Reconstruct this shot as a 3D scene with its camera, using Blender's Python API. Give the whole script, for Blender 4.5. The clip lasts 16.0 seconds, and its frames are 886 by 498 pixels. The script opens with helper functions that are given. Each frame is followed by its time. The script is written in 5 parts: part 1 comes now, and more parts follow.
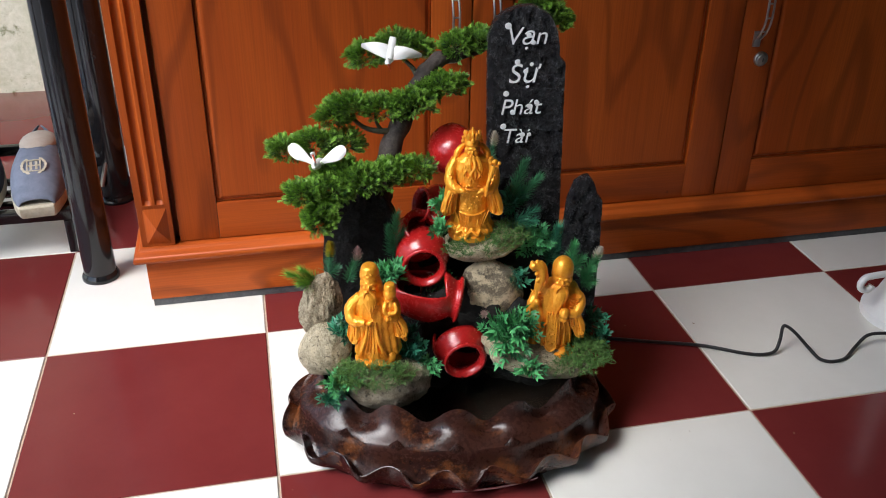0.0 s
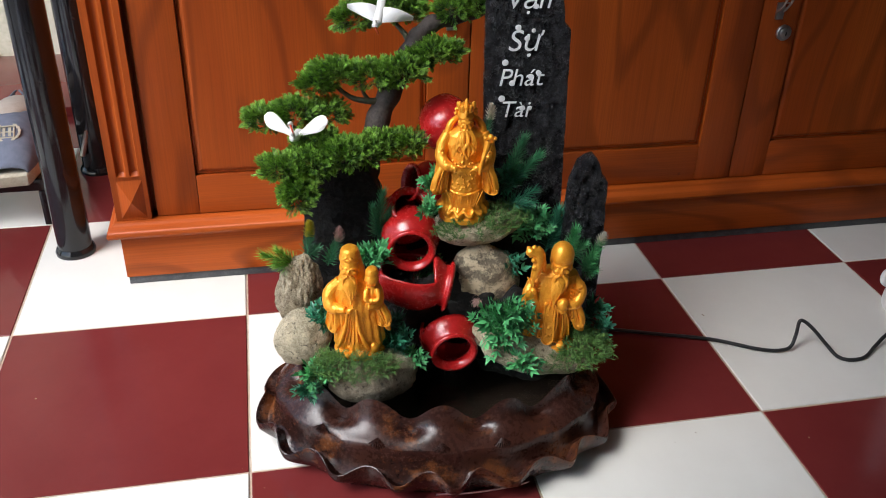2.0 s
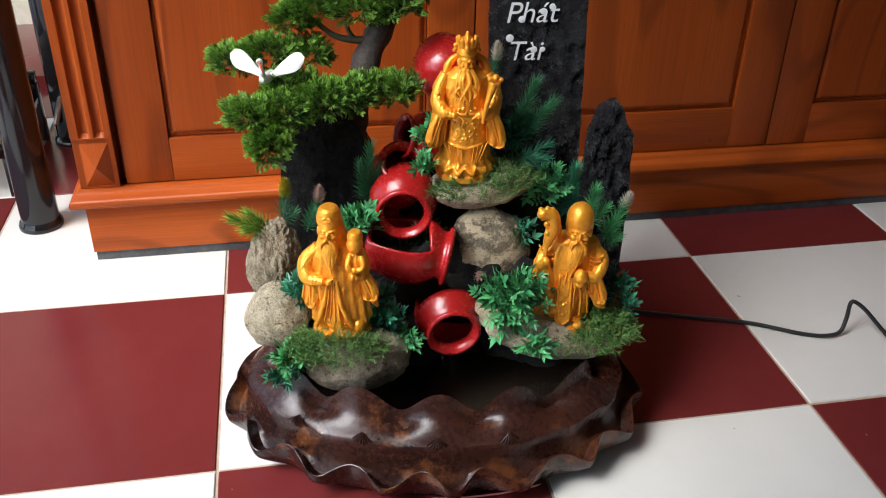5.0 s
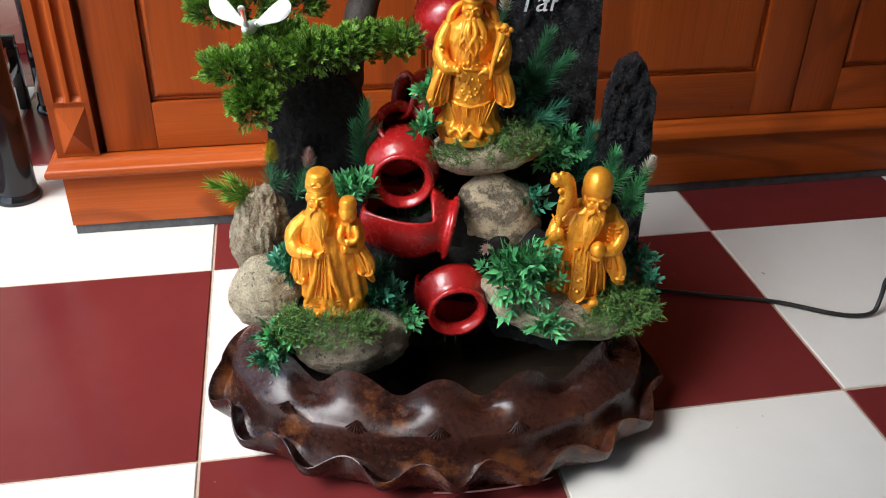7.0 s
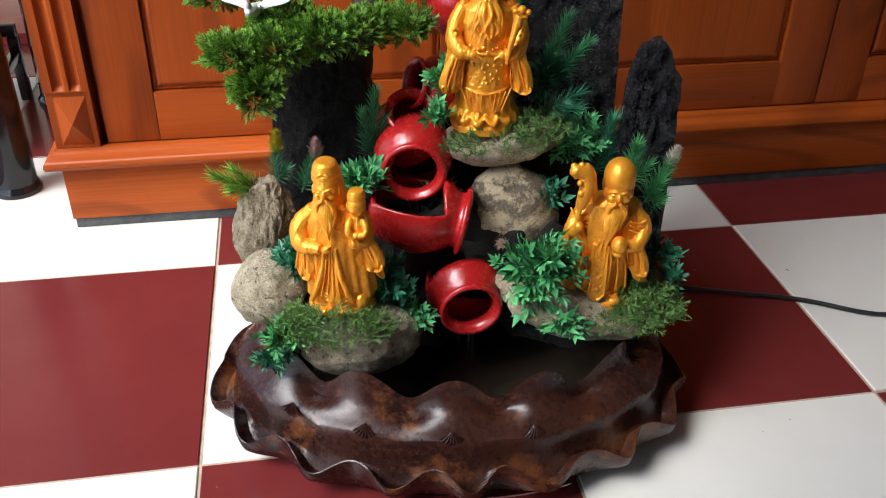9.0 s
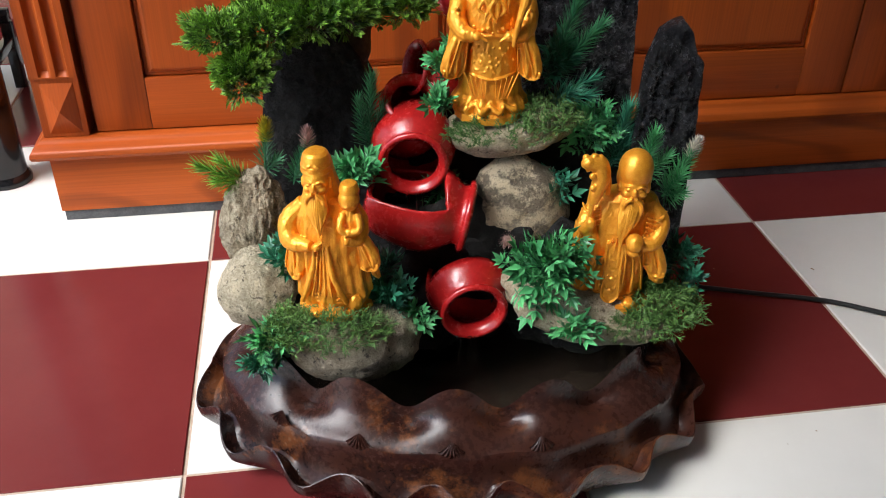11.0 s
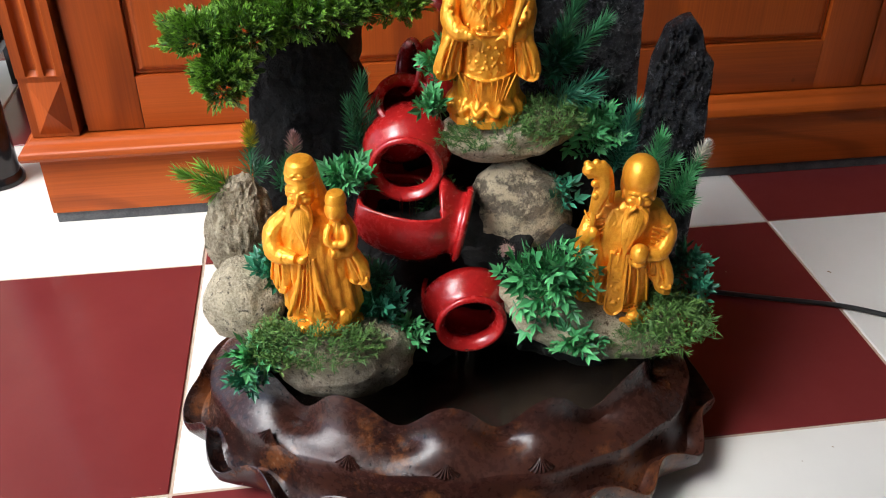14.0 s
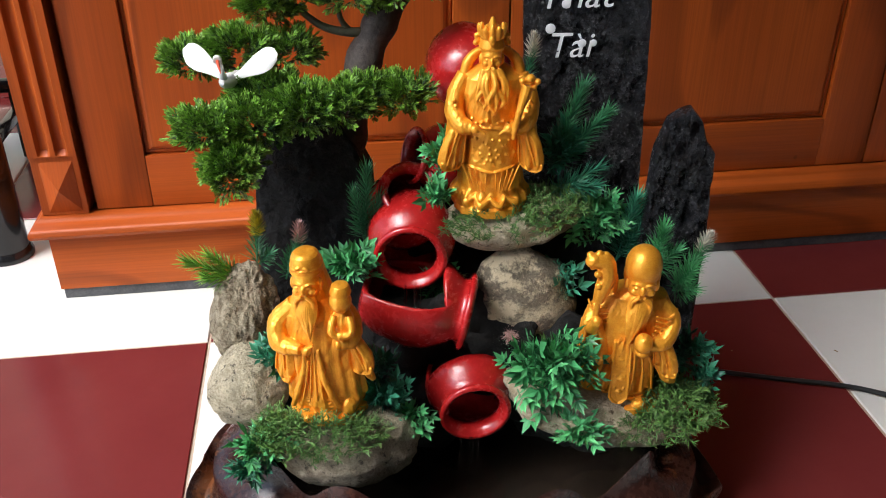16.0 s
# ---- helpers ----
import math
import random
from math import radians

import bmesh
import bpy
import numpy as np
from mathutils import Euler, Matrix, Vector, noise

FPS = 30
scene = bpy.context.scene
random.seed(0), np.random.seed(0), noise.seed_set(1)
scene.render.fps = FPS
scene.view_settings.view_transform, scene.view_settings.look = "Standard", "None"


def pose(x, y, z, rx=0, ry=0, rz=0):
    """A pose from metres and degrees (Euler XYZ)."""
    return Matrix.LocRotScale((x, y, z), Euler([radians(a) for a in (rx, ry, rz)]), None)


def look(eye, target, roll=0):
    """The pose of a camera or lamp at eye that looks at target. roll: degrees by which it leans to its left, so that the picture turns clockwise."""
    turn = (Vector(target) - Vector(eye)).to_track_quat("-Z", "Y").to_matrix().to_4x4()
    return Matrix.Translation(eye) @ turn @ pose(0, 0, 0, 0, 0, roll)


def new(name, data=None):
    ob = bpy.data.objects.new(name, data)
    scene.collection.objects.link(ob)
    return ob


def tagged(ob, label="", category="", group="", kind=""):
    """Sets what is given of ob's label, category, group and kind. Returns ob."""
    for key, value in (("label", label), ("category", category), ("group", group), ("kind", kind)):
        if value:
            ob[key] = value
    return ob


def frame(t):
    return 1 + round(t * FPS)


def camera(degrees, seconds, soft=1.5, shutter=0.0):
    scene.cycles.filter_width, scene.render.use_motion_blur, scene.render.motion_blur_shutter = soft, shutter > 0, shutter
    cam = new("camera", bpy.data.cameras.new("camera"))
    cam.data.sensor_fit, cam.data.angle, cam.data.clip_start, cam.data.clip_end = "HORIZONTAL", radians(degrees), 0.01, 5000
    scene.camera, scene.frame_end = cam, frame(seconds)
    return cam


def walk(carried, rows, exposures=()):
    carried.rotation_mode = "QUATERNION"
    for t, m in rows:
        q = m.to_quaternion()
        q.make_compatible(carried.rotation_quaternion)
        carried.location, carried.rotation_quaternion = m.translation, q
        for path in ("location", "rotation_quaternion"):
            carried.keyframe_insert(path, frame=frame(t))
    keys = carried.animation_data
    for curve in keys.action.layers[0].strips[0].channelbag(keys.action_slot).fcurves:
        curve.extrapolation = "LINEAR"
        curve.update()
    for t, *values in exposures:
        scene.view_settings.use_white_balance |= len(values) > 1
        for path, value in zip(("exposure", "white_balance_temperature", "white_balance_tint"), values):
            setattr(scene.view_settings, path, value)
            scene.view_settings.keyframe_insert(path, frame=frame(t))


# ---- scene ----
cam = camera(52.7, 16.0, soft=1.0)
PATH = [
    (0, (0.011, -0.8, 0.735), (0.396, 0.906, -0.235), 0.8),
    (0.5, (0.022, -0.79, 0.725), (0.402, 0.895, -0.282), -0.1),
    (1, (0.036, -0.774, 0.72), (0.433, 0.893, -0.31), 0.3),
    (1.5, (0.043, -0.749, 0.713), (0.419, 0.92, -0.324), 1.1),
    (2, (0.048, -0.73, 0.699), (0.409, 0.955, -0.315), 1.7),
    (2.5, (0.051, -0.707, 0.672), (0.392, 0.984, -0.339), 2.0),
    (3, (0.063, -0.69, 0.661), (0.395, 1.014, -0.334), 1.4),
    (3.5, (0.068, -0.68, 0.64), (0.395, 1.026, -0.351), 1.3),
    (4, (0.075, -0.669, 0.624), (0.397, 1.036, -0.369), 1.1),
    (6.3, (0.094, -0.587, 0.568), (0.425, 1.082, -0.485), 1.5),
    (6.5, (0.095, -0.582, 0.561), (0.416, 1.088, -0.492), 1.2),
    (7, (0.098, -0.576, 0.558), (0.414, 1.092, -0.498), 1.2),
    (7.5, (0.099, -0.576, 0.557), (0.409, 1.096, -0.496), 1.2),
    (8, (0.098, -0.575, 0.558), (0.416, 1.098, -0.491), 1.4),
    (8.5, (0.097, -0.563, 0.55), (0.413, 1.111, -0.498), 1.3),
    (9, (0.1, -0.546, 0.539), (0.397, 1.12, -0.527), 1.0),
    (11.5, (0.12, -0.496, 0.513), (0.383, 1.162, -0.575), 0.8),
    (12, (0.123, -0.489, 0.51), (0.379, 1.162, -0.59), 0.7),
    (12.5, (0.125, -0.485, 0.506), (0.368, 1.16, -0.606), 0.3),
    (13, (0.131, -0.478, 0.504), (0.361, 1.162, -0.616), 0.0),
    (13.5, (0.133, -0.473, 0.507), (0.363, 1.167, -0.615), 0.1),
    (14, (0.136, -0.47, 0.512), (0.367, 1.18, -0.594), -0.0),
    (14.5, (0.137, -0.467, 0.515), (0.369, 1.193, -0.576), -0.1),
    (15, (0.135, -0.468, 0.524), (0.379, 1.205, -0.545), 0.1),
    (15.5, (0.135, -0.467, 0.532), (0.372, 1.232, -0.496), -0.0),
    (16, (0.139, -0.461, 0.533), (0.364, 1.256, -0.468), -0.2),
]
walk(cam, [(t, look(eye, target, roll)) for t, eye, target, roll in PATH],
     [(0.0, -0.20), (2.0, -0.20), (4.0, -0.10), (7.5, -0.08), (11.5, -0.03), (13.0, 0.04), (16.0, -0.04)])

# ---- light ----
world = bpy.data.worlds.new("sky")
scene.world = world
world.use_nodes = True
wn = world.node_tree.nodes
sky = wn.new("ShaderNodeTexSky")
sky.sky_type = "NISHITA"
sky.sun_disc = False
sky.sun_elevation, sky.sun_rotation = radians(42), radians(198)
wn["Background"].inputs["Strength"].default_value = 0.42
world.node_tree.links.new(sky.outputs["Color"], wn["Background"].inputs["Color"])

sun = new("sun", bpy.data.lights.new("sun", "SUN"))
sun.data.energy, sun.data.angle, sun.data.color = 3.6, radians(1.5), (1, 0.95, 0.88)
sun.matrix_world = look((-1.0, -3.0, 2.85), (0, 0, 0))

door_light = new("doorway_daylight", bpy.data.lights.new("doorway_daylight", "AREA"))
door_light.data.shape, door_light.data.size, door_light.data.size_y = "RECTANGLE", 1.10, 1.10
door_light.data.energy, door_light.data.color = 7.7, (1, 0.985, 0.985)
door_light.data.spread = radians(43)
door_light.matrix_world = look((-0.95, -0.26, 1.27), (-0.12, 0.14, 0.10))

scene.view_settings.exposure = 0.0


# ---- materials ----
def nodes(name):
    m = bpy.data.materials.new(name)
    m.use_nodes = True
    t = m.node_tree
    return m, t, t.nodes["Principled BSDF"], (lambda kind: t.nodes.new("ShaderNode" + kind)), t.links.new


def mix_rgb(n, link, fac, a, b, mode="MIX"):
    x = n("MixRGB")
    x.blend_type = mode
    for sock, v in zip(x.inputs, (fac, a, b)):
        if isinstance(v, (int, float)):
            sock.default_value = v
        elif isinstance(v, tuple):
            sock.default_value = (*v, 1)
        else:
            link(v, sock)
    return x.outputs[0]


def ramp(n, link, src, lo, hi):
    r = n("MapRange")
    link(src, r.inputs["Value"])
    r.inputs["From Min"].default_value, r.inputs["From Max"].default_value = lo, hi
    r.clamp = True
    return r.outputs["Result"]


def tex_noise(n, link, coord, scale, detail=6, rough=0.6, distortion=0.0):
    x = n("TexNoise")
    x.inputs["Scale"].default_value, x.inputs["Detail"].default_value = scale, detail
    x.inputs["Roughness"].default_value, x.inputs["Distortion"].default_value = rough, distortion
    link(coord, x.inputs["Vector"])
    return x.outputs["Fac"]


def stretched(n, link, coord, scale, loc=(0, 0, 0)):
    x = n("Mapping")
    x.inputs["Scale"].default_value, x.inputs["Location"].default_value = scale, loc
    link(coord, x.inputs["Vector"])
    return x.outputs["Vector"]


def add_bump(n, link, p, height, strength, distance):
    b = n("Bump")
    b.inputs["Strength"].default_value, b.inputs["Distance"].default_value = strength, distance
    link(height, b.inputs["Height"])
    link(b.outputs["Normal"], p.inputs["Normal"])


def surface(name, colour, colour2, rough=0.5, fine=400, coarse=40, bump=0.3, depth=0.001, metal=0.0, coat=0.0,
            rough2=None, lo=0.40, hi=0.60, spots=None, spot_lo=0.62, spec=0.5, vary=0.0):
    """Two colours mixed by coarse and fine noise, optional dark or light spots, bump from both."""
    m, t, p, n, link = nodes(name)
    co = n("TexCoord").outputs["Object"]
    a = tex_noise(n, link, co, coarse, 5)
    b = tex_noise(n, link, co, fine, 6, 0.7)
    both = n("Math")
    both.operation = "MULTIPLY_ADD"
    link(b, both.inputs[0])
    both.inputs[1].default_value = 0.5
    half = n("Math")
    half.operation = "MULTIPLY"
    link(a, half.inputs[0])
    half.inputs[1].default_value = 0.5
    link(half.outputs[0], both.inputs[2])
    c = mix_rgb(n, link, ramp(n, link, both.outputs[0], lo, hi), colour, colour2)
    if spots:
        s = tex_noise(n, link, stretched(n, link, co, (1, 1, 1), (3, 1, 2)), coarse * 2.2, 8, 0.75)
        c = mix_rgb(n, link, ramp(n, link, s, spot_lo, spot_lo + 0.08), c, spots)
    if vary:
        info = n("ObjectInfo").outputs["Random"]
        hsv = n("HueSaturation")
        v = n("MapRange")
        link(info, v.inputs["Value"])
        v.inputs["To Min"].default_value, v.inputs["To Max"].default_value = 1 - vary, 1 + vary
        link(v.outputs["Result"], hsv.inputs["Value"])
        link(c, hsv.inputs["Color"])
        c = hsv.outputs["Color"]
    link(c, p.inputs["Base Color"])
    r = n("MapRange")
    link(both.outputs[0], r.inputs["Value"])
    r.inputs["From Min"].default_value, r.inputs["From Max"].default_value = 0.3, 0.7
    r.inputs["To Min"].default_value, r.inputs["To Max"].default_value = rough, rough if rough2 is None else rough2
    link(r.outputs["Result"], p.inputs["Roughness"])
    p.inputs["Metallic"].default_value = metal
    p.inputs["Specular IOR Level"].default_value = spec
    p.inputs["Coat Weight"].default_value = coat
    p.inputs["Coat Roughness"].default_value = 0.12
    if bump:
        add_bump(n, link, p, both.outputs[0], bump, depth)
    return m


def wood(name, along, shift=0.0):
    """Orange-red varnished hardwood with cathedral grain running along the given axis ('x' or 'z')."""
    m, t, p, n, link = nodes(name)
    co = n("TexCoord").outputs["Object"]
    across, run_ = ("Z", "X") if along == "x" else ("X", "Z")
    sep = n("SeparateXYZ")
    link(co, sep.inputs[0])
    warp = tex_noise(n, link, stretched(n, link, co, (1.3, 1, 5.5) if along == "x" else (5.5, 1, 1.3), (shift, 0.3, shift * 0.7)), 1.0, 2, 0.45)
    ph = n("Math")
    ph.operation = "MULTIPLY"
    link(warp, ph.inputs[0])
    ph.inputs[1].default_value = 52.0
    ph2 = n("Math")
    ph2.operation = "MULTIPLY_ADD"
    link(sep.outputs[across], ph2.inputs[0])
    ph2.inputs[1].default_value = 26.0
    link(ph.outputs[0], ph2.inputs[2])
    w = n("Math")
    w.operation = "SINE"
    link(ph2.outputs[0], w.inputs[0])
    fine = tex_noise(n, link, stretched(n, link, co, (6, 60, 420) if along == "x" else (420, 60, 6)), 1.0, 4)
    broad = tex_noise(n, link, stretched(n, link, co, (1.2, 3, 7) if along == "x" else (7, 3, 1.2), (shift, 0, 0)), 1.0, 3)
    c = mix_rgb(n, link, ramp(n, link, broad, 0.3, 0.7), (0.33, 0.054, 0.007), (0.48, 0.096, 0.012))
    line = ramp(n, link, w.outputs[0], -1.0, -0.55)
    c = mix_rgb(n, link, line, mix_rgb(n, link, 0.45, c, (0.12, 0.022, 0.006)), c)
    c = mix_rgb(n, link, ramp(n, link, fine, 0.35, 0.6), mix_rgb(n, link, 0.3, c, (0.15, 0.03, 0.007)), c)
    knots = tex_noise(n, link, stretched(n, link, co, (1, 1, 0.45), (5, 2, shift)), 38, 2)
    c = mix_rgb(n, link, ramp(n, link, knots, 0.76, 0.80), c, (0.10, 0.018, 0.006))
    link(c, p.inputs["Base Color"])
    p.inputs["Roughness"].default_value = 0.42
    p.inputs["Specular IOR Level"].default_value = 0.22
    add_bump(n, link, p, fine, 0.12, 0.0004)
    return m


def foliage(name, deep, tip, rough=0.45):
    """Plastic leaves: deep green at the stem, lighter towards the tip."""
    m, t, p, n, link = nodes(name)
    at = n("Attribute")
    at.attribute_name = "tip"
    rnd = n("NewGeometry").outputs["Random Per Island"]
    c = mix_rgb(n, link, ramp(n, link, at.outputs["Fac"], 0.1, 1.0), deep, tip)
    hsv = n("HueSaturation")
    v = n("MapRange")
    link(rnd, v.inputs["Value"])
    v.inputs["To Min"].default_value, v.inputs["To Max"].default_value = 0.6, 1.4
    link(v.outputs["Result"], hsv.inputs["Value"])
    link(c, hsv.inputs["Color"])
    link(hsv.outputs["Color"], p.inputs["Base Color"])
    p.inputs["Roughness"].default_value = rough
    p.inputs["Subsurface Weight"].default_value = 0.0
    return m


def glossy_tile(name, colour, colour2):
    m, t, p, n, link = nodes(name)
    co = n("TexCoord").outputs["Object"]
    rnd = n("ObjectInfo").outputs["Random"]
    off = n("VectorMath")
    off.operation = "ADD"
    link(co, off.inputs[0])
    link(rnd, off.inputs[1])
    a = tex_noise(n, link, off.outputs[0], 9, 6)
    fine = tex_noise(n, link, off.outputs[0], 260, 3)
    c = mix_rgb(n, link, ramp(n, link, a, 0.3, 0.75), colour, colour2)
    specks = tex_noise(n, link, off.outputs[0], 75, 2)
    c = mix_rgb(n, link, ramp(n, link, specks, 0.78, 0.80), c, (0.30, 0.20, 0.12))
    link(c, p.inputs["Base Color"])
    r = n("MapRange")
    link(a, r.inputs["Value"])
    r.inputs["To Min"].default_value, r.inputs["To Max"].default_value = 0.10, 0.24
    link(r.outputs["Result"], p.inputs["Roughness"])
    add_bump(n, link, p, fine, 0.03, 0.0005)
    return m


M_RED_TILE = glossy_tile("red_glazed_tile", (0.142, 0.020, 0.020), (0.168, 0.026, 0.025))
M_WHITE_TILE = glossy_tile("white_glazed_tile", (0.73, 0.71, 0.65), (0.79, 0.77, 0.71))
M_GROUT = surface("sandy_grout", (0.40, 0.29, 0.21), (0.54, 0.42, 0.32), 0.9, 900, 90, 0.4)
M_WOOD_V = wood("orange_wood_upright", "z")
M_WOOD_V2 = wood("orange_wood_panel", "z", 3.7)
M_WOOD_H = wood("orange_wood_level", "x", 1.3)
M_RUBBER = surface("grey_strip", (0.05, 0.05, 0.052), (0.10, 0.10, 0.10), 0.6, 500, 60, 0.3)
M_STEEL = surface("worn_steel", (0.36, 0.35, 0.33), (0.50, 0.48, 0.45), 0.28, 700, 120, 0.1, 0.0003, metal=1.0, rough2=0.42)
M_DARK = surface("keyhole_black", (0.01, 0.01, 0.01), (0.02, 0.02, 0.02), 0.5, 500, 60, 0)
M_POLE = surface("black_gloss_paint", (0.008, 0.008, 0.009), (0.014, 0.014, 0.015), 0.07, 260, 45, 0.10, 0.0008, rough2=0.16,
                 spots=(0.11, 0.10, 0.09), spot_lo=0.74)
M_PLASTER = surface("stained_plaster", (0.62, 0.60, 0.52), (0.44, 0.44, 0.34), 0.9, 60, 6, 0.8, 0.01, spots=(0.16, 0.17, 0.09), spot_lo=0.56)
M_WALL = surface("dull_beige_wall", (0.40, 0.36, 0.31), (0.34, 0.31, 0.27), 0.85, 120, 4, 0.2)
M_CEIL = surface("dim_ceiling", (0.60, 0.58, 0.54), (0.56, 0.54, 0.50), 0.9, 120, 4, 0.1)
M_GROUND = surface("yard_concrete", (0.33, 0.32, 0.30), (0.24, 0.23, 0.21), 0.95, 30, 3, 0.4)
M_SLATE = surface("black_slate", (0.012, 0.012, 0.013), (0.036, 0.036, 0.040), 0.16, 420, 90, 1.0, 0.020, rough2=0.34,
                  spots=(0.07, 0.07, 0.075), spot_lo=0.62, spec=0.6)
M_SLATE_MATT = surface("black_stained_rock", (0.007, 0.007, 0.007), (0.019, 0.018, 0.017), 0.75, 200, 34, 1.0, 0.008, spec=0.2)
M_ROCK = surface("grey_river_stone", (0.24, 0.19, 0.125), (0.58, 0.49, 0.35), 0.85, 620, 90, 1.0, 0.012, spots=(0.075, 0.06, 0.042), spot_lo=0.55)
M_ROCK_PALE = surface("pale_speckled_stone", (0.36, 0.29, 0.18), (0.78, 0.68, 0.48), 0.85, 560, 95, 1.0, 0.010, spots=(0.075, 0.06, 0.04), spot_lo=0.56)
M_ROCK_RIDGED = surface("ridged_tan_stone", (0.25, 0.19, 0.115), (0.62, 0.53, 0.37), 0.85, 460, 120, 1.0, 0.012, spots=(0.075, 0.055, 0.035), spot_lo=0.57)
M_ROCK_WARM = surface("warm_beige_stone", (0.36, 0.285, 0.18), (0.66, 0.56, 0.40), 0.8, 520, 60, 0.9, 0.010, spots=(0.13, 0.09, 0.05), spot_lo=0.55)
M_ROCK_DARK = surface("grey_and_cream_stone", (0.10, 0.080, 0.055), (0.27, 0.22, 0.15), 0.7, 420, 17, 1.0, 0.008, spots=(0.66, 0.55, 0.36), spot_lo=0.49)
M_GOLD = surface("gold_paint", (0.84, 0.31, 0.020), (0.95, 0.42, 0.040), 0.27, 1300, 340, 0.3, 0.0008, metal=0.45, rough2=0.38)
M_JAR = surface("red_glossy_paint", (0.34, 0.009, 0.010), (0.47, 0.016, 0.015), 0.2, 300, 60, 0.4, 0.0016, coat=0.4, rough2=0.32)
M_GLAZE = surface("brown_glazed_ceramic", (0.008, 0.0045, 0.005), (0.060, 0.019, 0.011), 0.20, 200, 9, 0.28, 0.0020, spec=0.36, rough2=0.34, spots=(0.135, 0.046, 0.017), spot_lo=0.54,
                  lo=0.36, hi=0.66)
# darker copy of the glaze: the shade inside the bowl is in its colour
M_POOL = surface("black_wet_glaze", (0.008, 0.006, 0.005), (0.022, 0.014, 0.010), 0.2, 160, 20, 0.3, 0.001)
M_BARK = surface("dark_painted_bark", (0.030, 0.022, 0.018), (0.075, 0.058, 0.048), 0.75, 300, 50, 0.8, 0.002)
M_TWIG = surface("brown_green_twig", (0.05, 0.055, 0.025), (0.09, 0.075, 0.045), 0.7, 400, 80, 0.3)
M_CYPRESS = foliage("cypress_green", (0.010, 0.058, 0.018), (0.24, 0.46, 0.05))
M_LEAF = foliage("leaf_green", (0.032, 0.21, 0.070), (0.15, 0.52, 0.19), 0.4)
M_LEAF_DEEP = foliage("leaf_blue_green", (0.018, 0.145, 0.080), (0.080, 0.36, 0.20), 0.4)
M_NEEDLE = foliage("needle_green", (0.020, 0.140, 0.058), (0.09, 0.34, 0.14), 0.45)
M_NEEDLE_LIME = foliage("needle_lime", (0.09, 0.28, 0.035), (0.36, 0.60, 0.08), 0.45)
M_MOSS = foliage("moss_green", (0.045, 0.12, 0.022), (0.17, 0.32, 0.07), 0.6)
M_YELLOW = foliage("yellow_bloom", (0.45, 0.40, 0.02), (0.80, 0.66, 0.05), 0.5)
M_PINK = foliage("pink_bloom", (0.50, 0.25, 0.22), (0.74, 0.50, 0.46), 0.5)
M_CREAM = foliage("cream_bloom", (0.50, 0.46, 0.34), (0.80, 0.74, 0.62), 0.5)
M_WHITE = surface("white_plastic", (0.80, 0.79, 0.76), (0.76, 0.75, 0.72), 0.4, 500, 60, 0.1)
M_BEAK = surface("red_orange_paint", (0.60, 0.06, 0.02), (0.66, 0.09, 0.03), 0.4, 500, 60, 0)
M_PAINT = surface("white_brush_paint", (0.82, 0.82, 0.80), (0.74, 0.74, 0.73), 0.55, 900, 200, 0.3, 0.0004)
M_CABLE = surface("black_cable", (0.012, 0.012, 0.012), (0.02, 0.02, 0.02), 0.45, 500, 60, 0)
M_CANVAS = surface("grey_blue_canvas", (0.13, 0.15, 0.20), (0.19, 0.21, 0.27), 0.9, 1500, 60, 0.4, 0.0006)
M_NAVY = surface("navy_canvas", (0.015, 0.018, 0.03), (0.03, 0.033, 0.05), 0.9, 1500, 60, 0.4, 0.0006)
M_SOLE = surface("cream_rubber", (0.55, 0.50, 0.38), (0.42, 0.37, 0.27), 0.7, 300, 50, 0.2)
M_LINING = surface("beige_lining", (0.52, 0.44, 0.36), (0.44, 0.36, 0.29), 0.9, 600, 50, 0.3)
M_LABEL = surface("pink_paper_label", (0.60, 0.46, 0.44), (0.68, 0.54, 0.52), 0.7, 300, 50, 0.1)


def water_material():
    m, t, p, n, link = nodes("still_water")
    p.inputs["Base Color"].default_value = (0.86, 0.90, 0.88, 1)
    p.inputs["Roughness"].default_value = 0.03
    p.inputs["IOR"].default_value = 1.33
    p.inputs["Transmission Weight"].default_value = 1.0
    co = n("TexCoord").outputs["Object"]
    add_bump(n, link, p, tex_noise(n, link, co, 55, 2), 0.25, 0.002)
    return m


M_WATER = water_material()


# ---- builders ----
def link_mesh(name, bm, material, smooth=True):
    me = bpy.data.meshes.new(name)
    bm.normal_update()
    bm.to_mesh(me)
    bm.free()
    me.materials.append(material)
    if smooth:
        me.polygons.foreach_set("use_smooth", [True] * len(me.polygons))
        me.set_sharp_from_angle(angle=radians(40))
    return new(name, me)


def thing(name, loc, label, category, group="", turn=0.0, kind=""):
    ob = new(name)
    ob.empty_display_size = 0.02
    ob.matrix_basis = pose(*loc, 0, 0, turn)
    return tagged(ob, label, category, group, kind)


def part(name, bm, material, parent, label="", smooth=True):
    ob = link_mesh(name, bm, material, smooth)
    ob.parent = parent
    if label:
        tagged(ob, label)
    return ob


def box(bm, x0, x1, y0, y1, z0, z1, bevel=0.0, seg=2):
    made = bmesh.ops.create_cube(bm, size=1)
    for v in made["verts"]:
        v.co = Vector((x0 + (v.co.x + 0.5) * (x1 - x0), y0 + (v.co.y + 0.5) * (y1 - y0), z0 + (v.co.z + 0.5) * (z1 - z0)))
    if bevel:
        edges = {e for v in made["verts"] for e in v.link_edges}
        bmesh.ops.bevel(bm, geom=list(edges), offset=bevel, segments=seg, profile=0.6, affect="EDGES")


